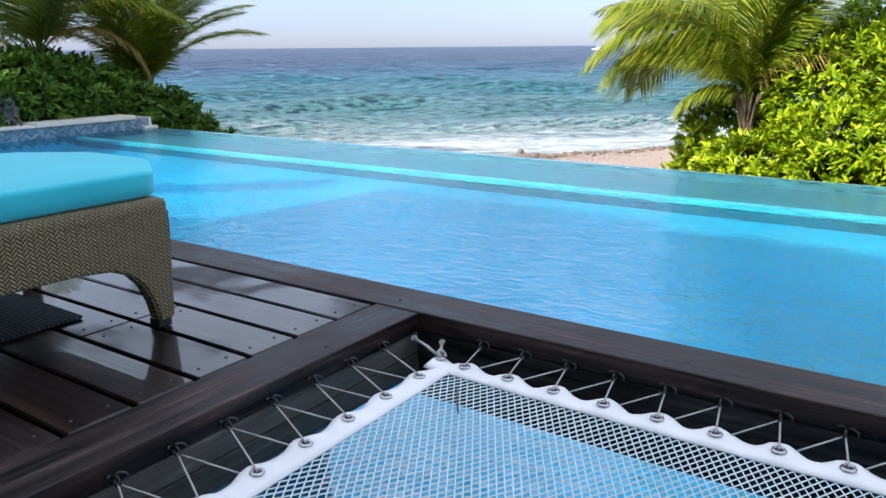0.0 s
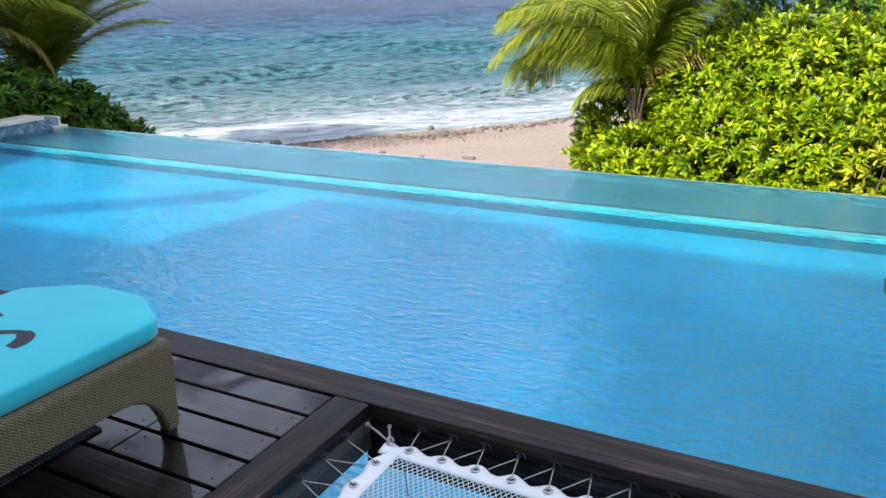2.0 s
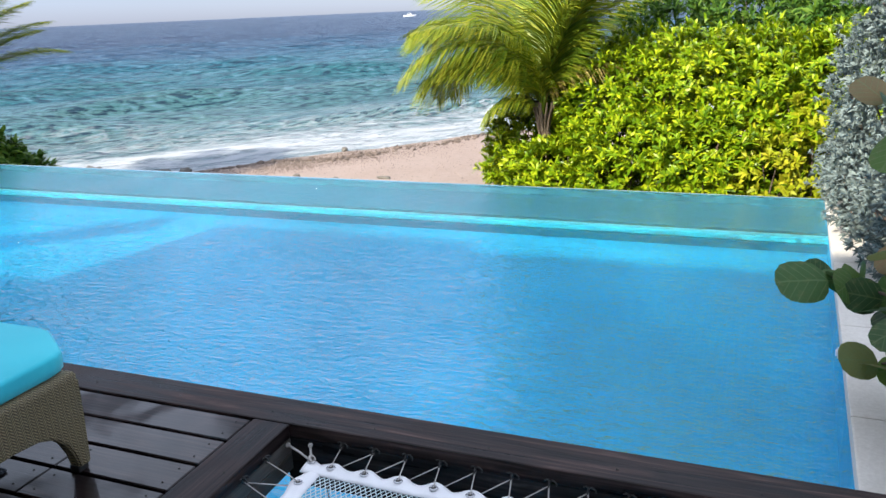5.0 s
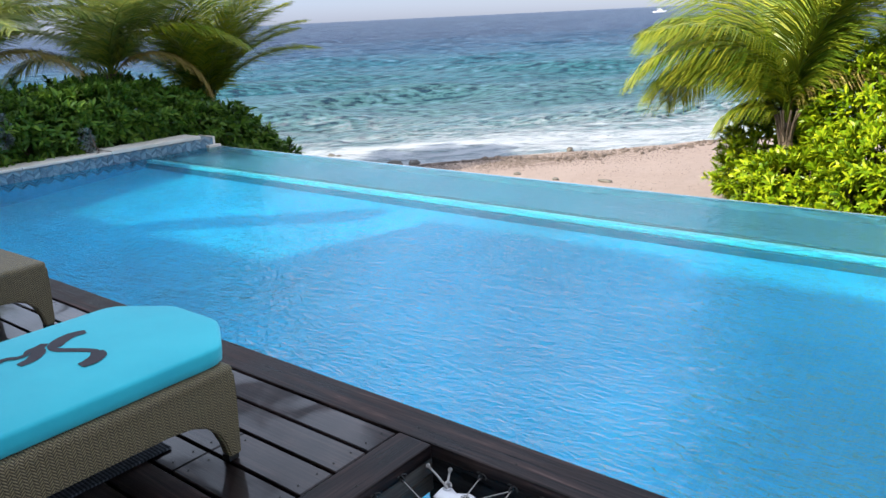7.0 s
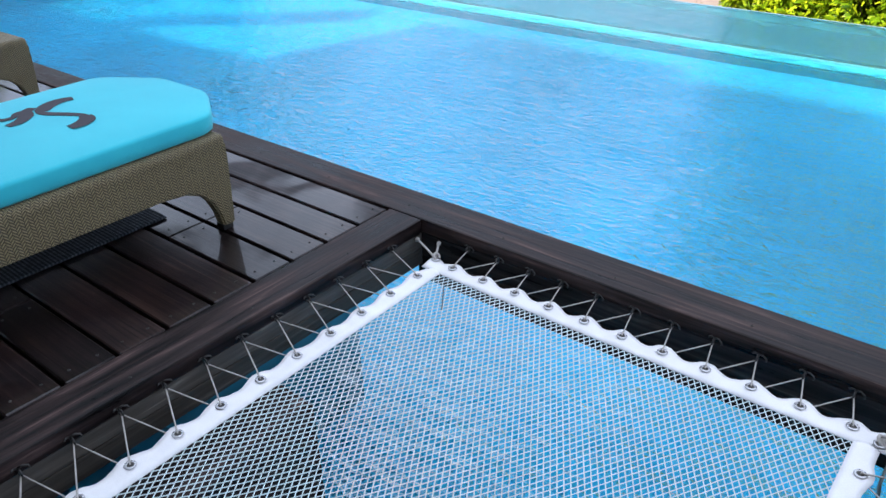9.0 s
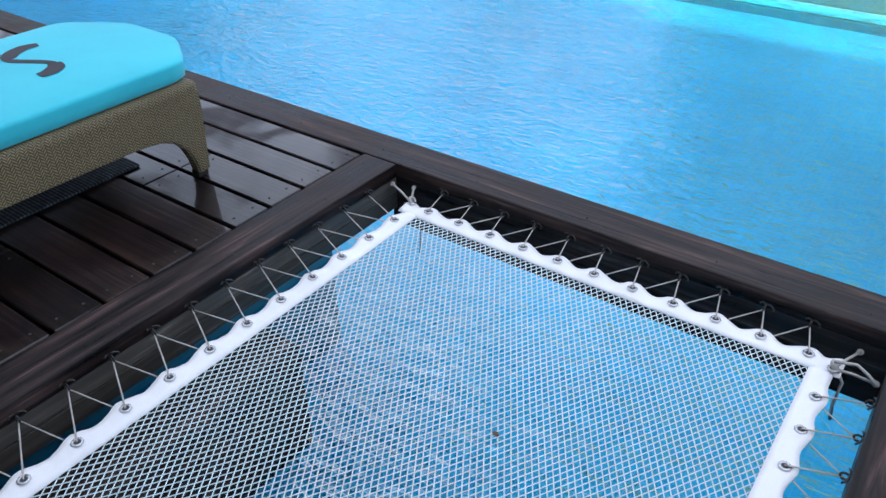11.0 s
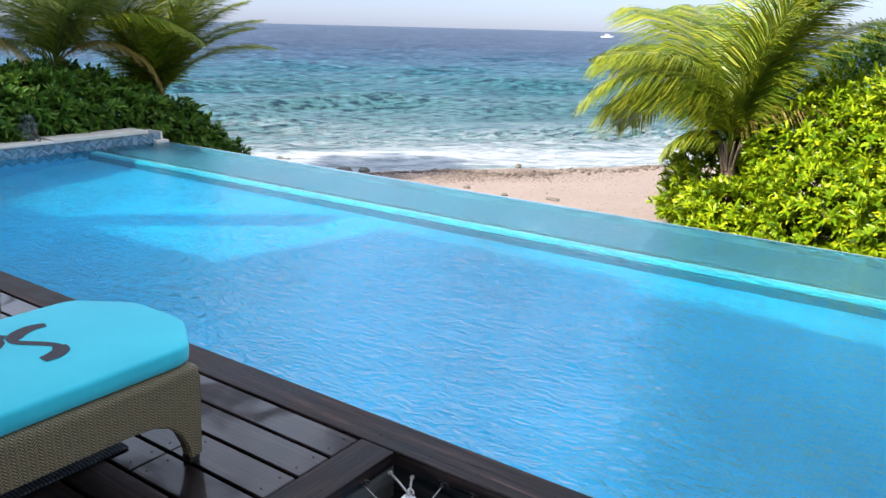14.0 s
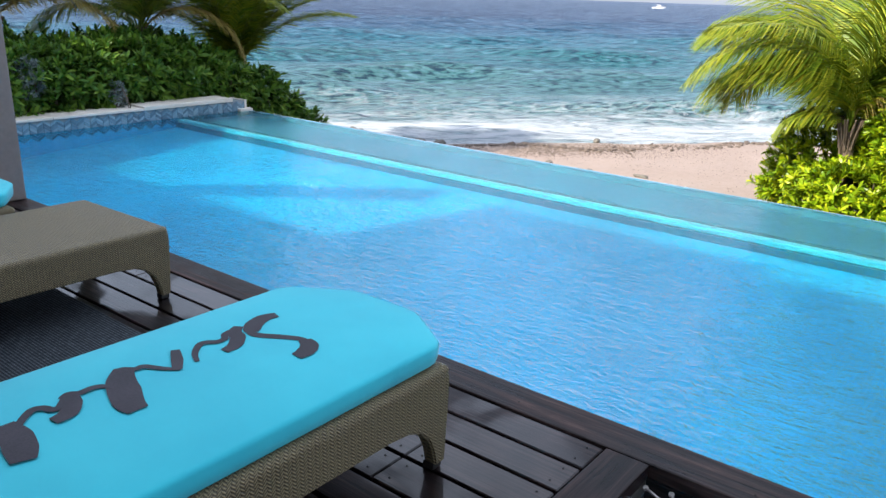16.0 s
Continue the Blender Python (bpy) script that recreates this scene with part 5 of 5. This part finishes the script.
for i in range(rim):
    bm.faces.new((cv, rows[0][i], rows[0][(i + 1) % rim]))
    bm.faces.new((rows[0][i], rows[1][i], rows[1][(i + 1) % rim], rows[0][(i + 1) % rim]))
for v in bm.verts:
    v.co.y += 0.94
grape_leaf = finish("leaf", bm, M_grape, True)
bm = bmesh.new()
stems = []
for tip in ((0.66, 3.35, 0.12), (0.64, 3.15, 0.20), (0.84, 2.95, -0.10), (0.78, 3.25, 0.95), (0.92, 2.45, -0.18), (0.98, 2.75, 0.35), (0.98, 3.0, 0.70), (1.10, 2.35, 0.05), (1.15, 2.6, 0.9), (1.25, 2.2, 0.45), (1.05, 2.15, -0.22), (1.3, 3.3, 0.6), (1.1, 3.5, 0.45), (1.15, 2.9, 0.1), (1.2, 2.6, -0.1), (1.25, 3.0, 0.95), (1.0, 2.25, 0.25), (1.3, 2.4, 0.7),
            (0.95, 2.0, 0.0), (0.98, 1.95, 0.3), (1.05, 2.3, 0.55), (1.0, 2.5, 0.1), (0.92, 2.7, 0.15), (0.9, 2.9, 0.4), (1.1, 2.7, 0.6), (1.0, 2.1, -0.1)):
    a, b = Vector((1.5 + rng.uniform(-0.1, 0.1), 2.8 + rng.uniform(-0.3, 0.3), -0.37)), Vector(tip)
    mid = a.lerp(b, 0.55) + Vector((0.08, 0, 0.18))
    tube(bm, (a, a.lerp(mid, 0.6), mid, mid.lerp(b, 0.5) + Vector((0, 0, 0.02)), b), 0.013, 6, 0.005)
    stems.append((a, mid, b))
local(part("stem", bm, M_bark, grape, "dark branching stems"))
for a, mid, b in stems:
    for i in range(8):
        f = i / 7
        p = mid.lerp(b, f ** 0.8) + Vector(rng.normal(0, 0.025, 3))
        size = rng.uniform(0.082, 0.122)
        leaf_ob = new("leaf", grape_leaf)
        leaf_ob.parent = grape
        away = Vector((-0.55 + rng.normal(0, 0.7), -0.35 + rng.normal(0, 0.7), rng.normal(0.0, 0.5))).normalized()
        face = Vector((-0.15 + rng.normal(0, 0.45), -0.55 + rng.normal(0, 0.4), 0.75 + rng.normal(0, 0.35))).normalized()
        xax = away.cross(face).normalized()
        zax = xax.cross(away).normalized()
        m_ = Matrix((xax, away, zax)).transposed().to_4x4()
        leaf_ob.matrix_basis = Matrix.Translation(p) @ m_ @ Matrix.Scale(size, 4)
        local(leaf_ob)

# ---- stones and drift on the beach ----
def stone_mesh(name, size, mat, seed):
    bm = bmesh.new()
    bmesh.ops.create_icosphere(bm, subdivisions=3, radius=1.0)
    for v in bm.verts:
        k_ = 1 + 0.30 * noise.noise(v.co * 3.7 + Vector((0, seed * 3.3, 0))) + 0.5 * noise.noise(v.co * 1.6 + Vector((seed * 7.1, 0, 0)))
        v.co = Vector((v.co.x * size[0] * k_, v.co.y * size[1] * k_, v.co.z * size[2] * k_))
    return finish(name, bm, mat, True)


for n_, (x, y, size, tag_) in enumerate((
        (-12.45, 11.75, (0.30, 0.22, 0.17), "large dark wet rock at the water's edge"), (-12.9, 11.95, (0.20, 0.2, 0.12), "dark wet rock at the water's edge"),
        (-8.0, 14.55, (0.07, 0.06, 0.07), "upright dark stone in the drift line"), (-5.66, 11.62, (0.13, 0.05, 0.03), "flat dark piece of driftwood on the sand"),
        (-10.6, 11.75, (0.16, 0.12, 0.08), "grey coral stone in the drift line"), (-10.2, 11.9, (0.12, 0.1, 0.07), "grey coral stone in the drift line"),
        (-6.5, 11.4, (0.06, 0.05, 0.03), "small dark stone on the sand"), (-7.4, 11.55, (0.07, 0.05, 0.03), "small dark stone on the sand"))):
    ob = tagged(new("stone", stone_mesh("stone", size, M_rock, n_)), tag_, "stone", "stones on the beach")
    ob.location = (x, y, float(sand_height(np.array(x), np.array(y))) + size[2] * 0.45)
verts, faces = [], []
ico = bmesh.new()
bmesh.ops.create_icosphere(ico, subdivisions=1, radius=1.0)
iv = np.array([v.co[:] for v in ico.verts])
ifc = [[v.index for v in f.verts] for f in ico.faces]
ico.free()


def pebble(x, y, r_):
    base = len(verts)
    z = float(sand_height(np.array(x), np.array(y)))
    sc = r_ * np.array((rng.uniform(0.8, 1.6), rng.uniform(0.8, 1.6), rng.uniform(0.5, 0.9)))
    verts.extend((iv * sc * rng.uniform(0.85, 1.15, (len(iv), 1)) + np.array((x, y, z + r_ * 0.25))).tolist())
    faces.extend([[base + i for i in f] for f in ifc])


for _ in range(1100):            # drift line
    u = rng.uniform(-3.5, 11.5)
    p = U * u + N * (15.0 + 0.35 * math.sin(u * 0.9) + 0.2 * math.sin(u * 2.3) + rng.normal(0, 0.14))
    pebble(p[0], p[1], abs(rng.normal(0, 0.022)) + 0.007)
for _ in range(7000):           # patch of coarse shingle
    p = np.array((-8.0, 12.8)) + U * rng.normal(0, 1.5) + N * rng.normal(0, 0.42)
    pebble(p[0], p[1], rng.uniform(0.004, 0.011))
for _ in range(1100):            # scattered bits
    p = np.array((rng.uniform(-10.5, -3.5), rng.uniform(10.5, 16.0)))
    pebble(p[0], p[1], rng.uniform(0.004, 0.010))
tagged(bulk("shingle", verts, faces, M_shingle), "dark shingle and coral bits along the drift line", "shingle", kind="stuff")

# ---- boat on the horizon ----
boat = empty("motor_yacht", "white motor yacht far out at sea", "boat", (-159.0, 366.0, SEA))
boat.rotation_euler = (0, 0, R(20))
boat.scale = (0.6, 0.6, 0.6)
bm = bmesh.new()
hull = []
for x, half, z0, z1 in ((-5.2, 1.3, 0.0, 1.1), (0, 1.6, -0.3, 1.15), (3.6, 1.1, -0.1, 1.4), (5.4, 0.05, 0.7, 1.7)):
    hull.append([bm.verts.new(p) for p in ((x, -half, z1), (x, -half * 0.8, z0), (x, half * 0.8, z0), (x, half, z1))])
for a, b in zip(hull, hull[1:]):
    for j in range(4):
        bm.faces.new((a[j], b[j], b[(j + 1) % 4], a[(j + 1) % 4]))
bm.faces.new(hull[0])
part("hull", bm, M_boat, boat)
part("cabin", box(bmesh.new(), -1.6, 2.2, -1.1, 1.1, 1.1, 2.3, 0.2), M_boat, boat)
part("cabin_window", box(bmesh.new(), -1.3, 2.23, -1.12, 1.12, 1.6, 2.0), M_glassy, boat, "dark band of cabin windows")
part("flybridge", box(bmesh.new(), -1.8, 1.0, -1.0, 1.0, 2.9, 3.05, 0.05), M_boat, boat)
for x in (-1.6, 0.8):
    part("bridge_post", box(bmesh.new(), x - 0.06, x + 0.06, -0.9, 0.9, 2.3, 2.9), M_boat, boat)
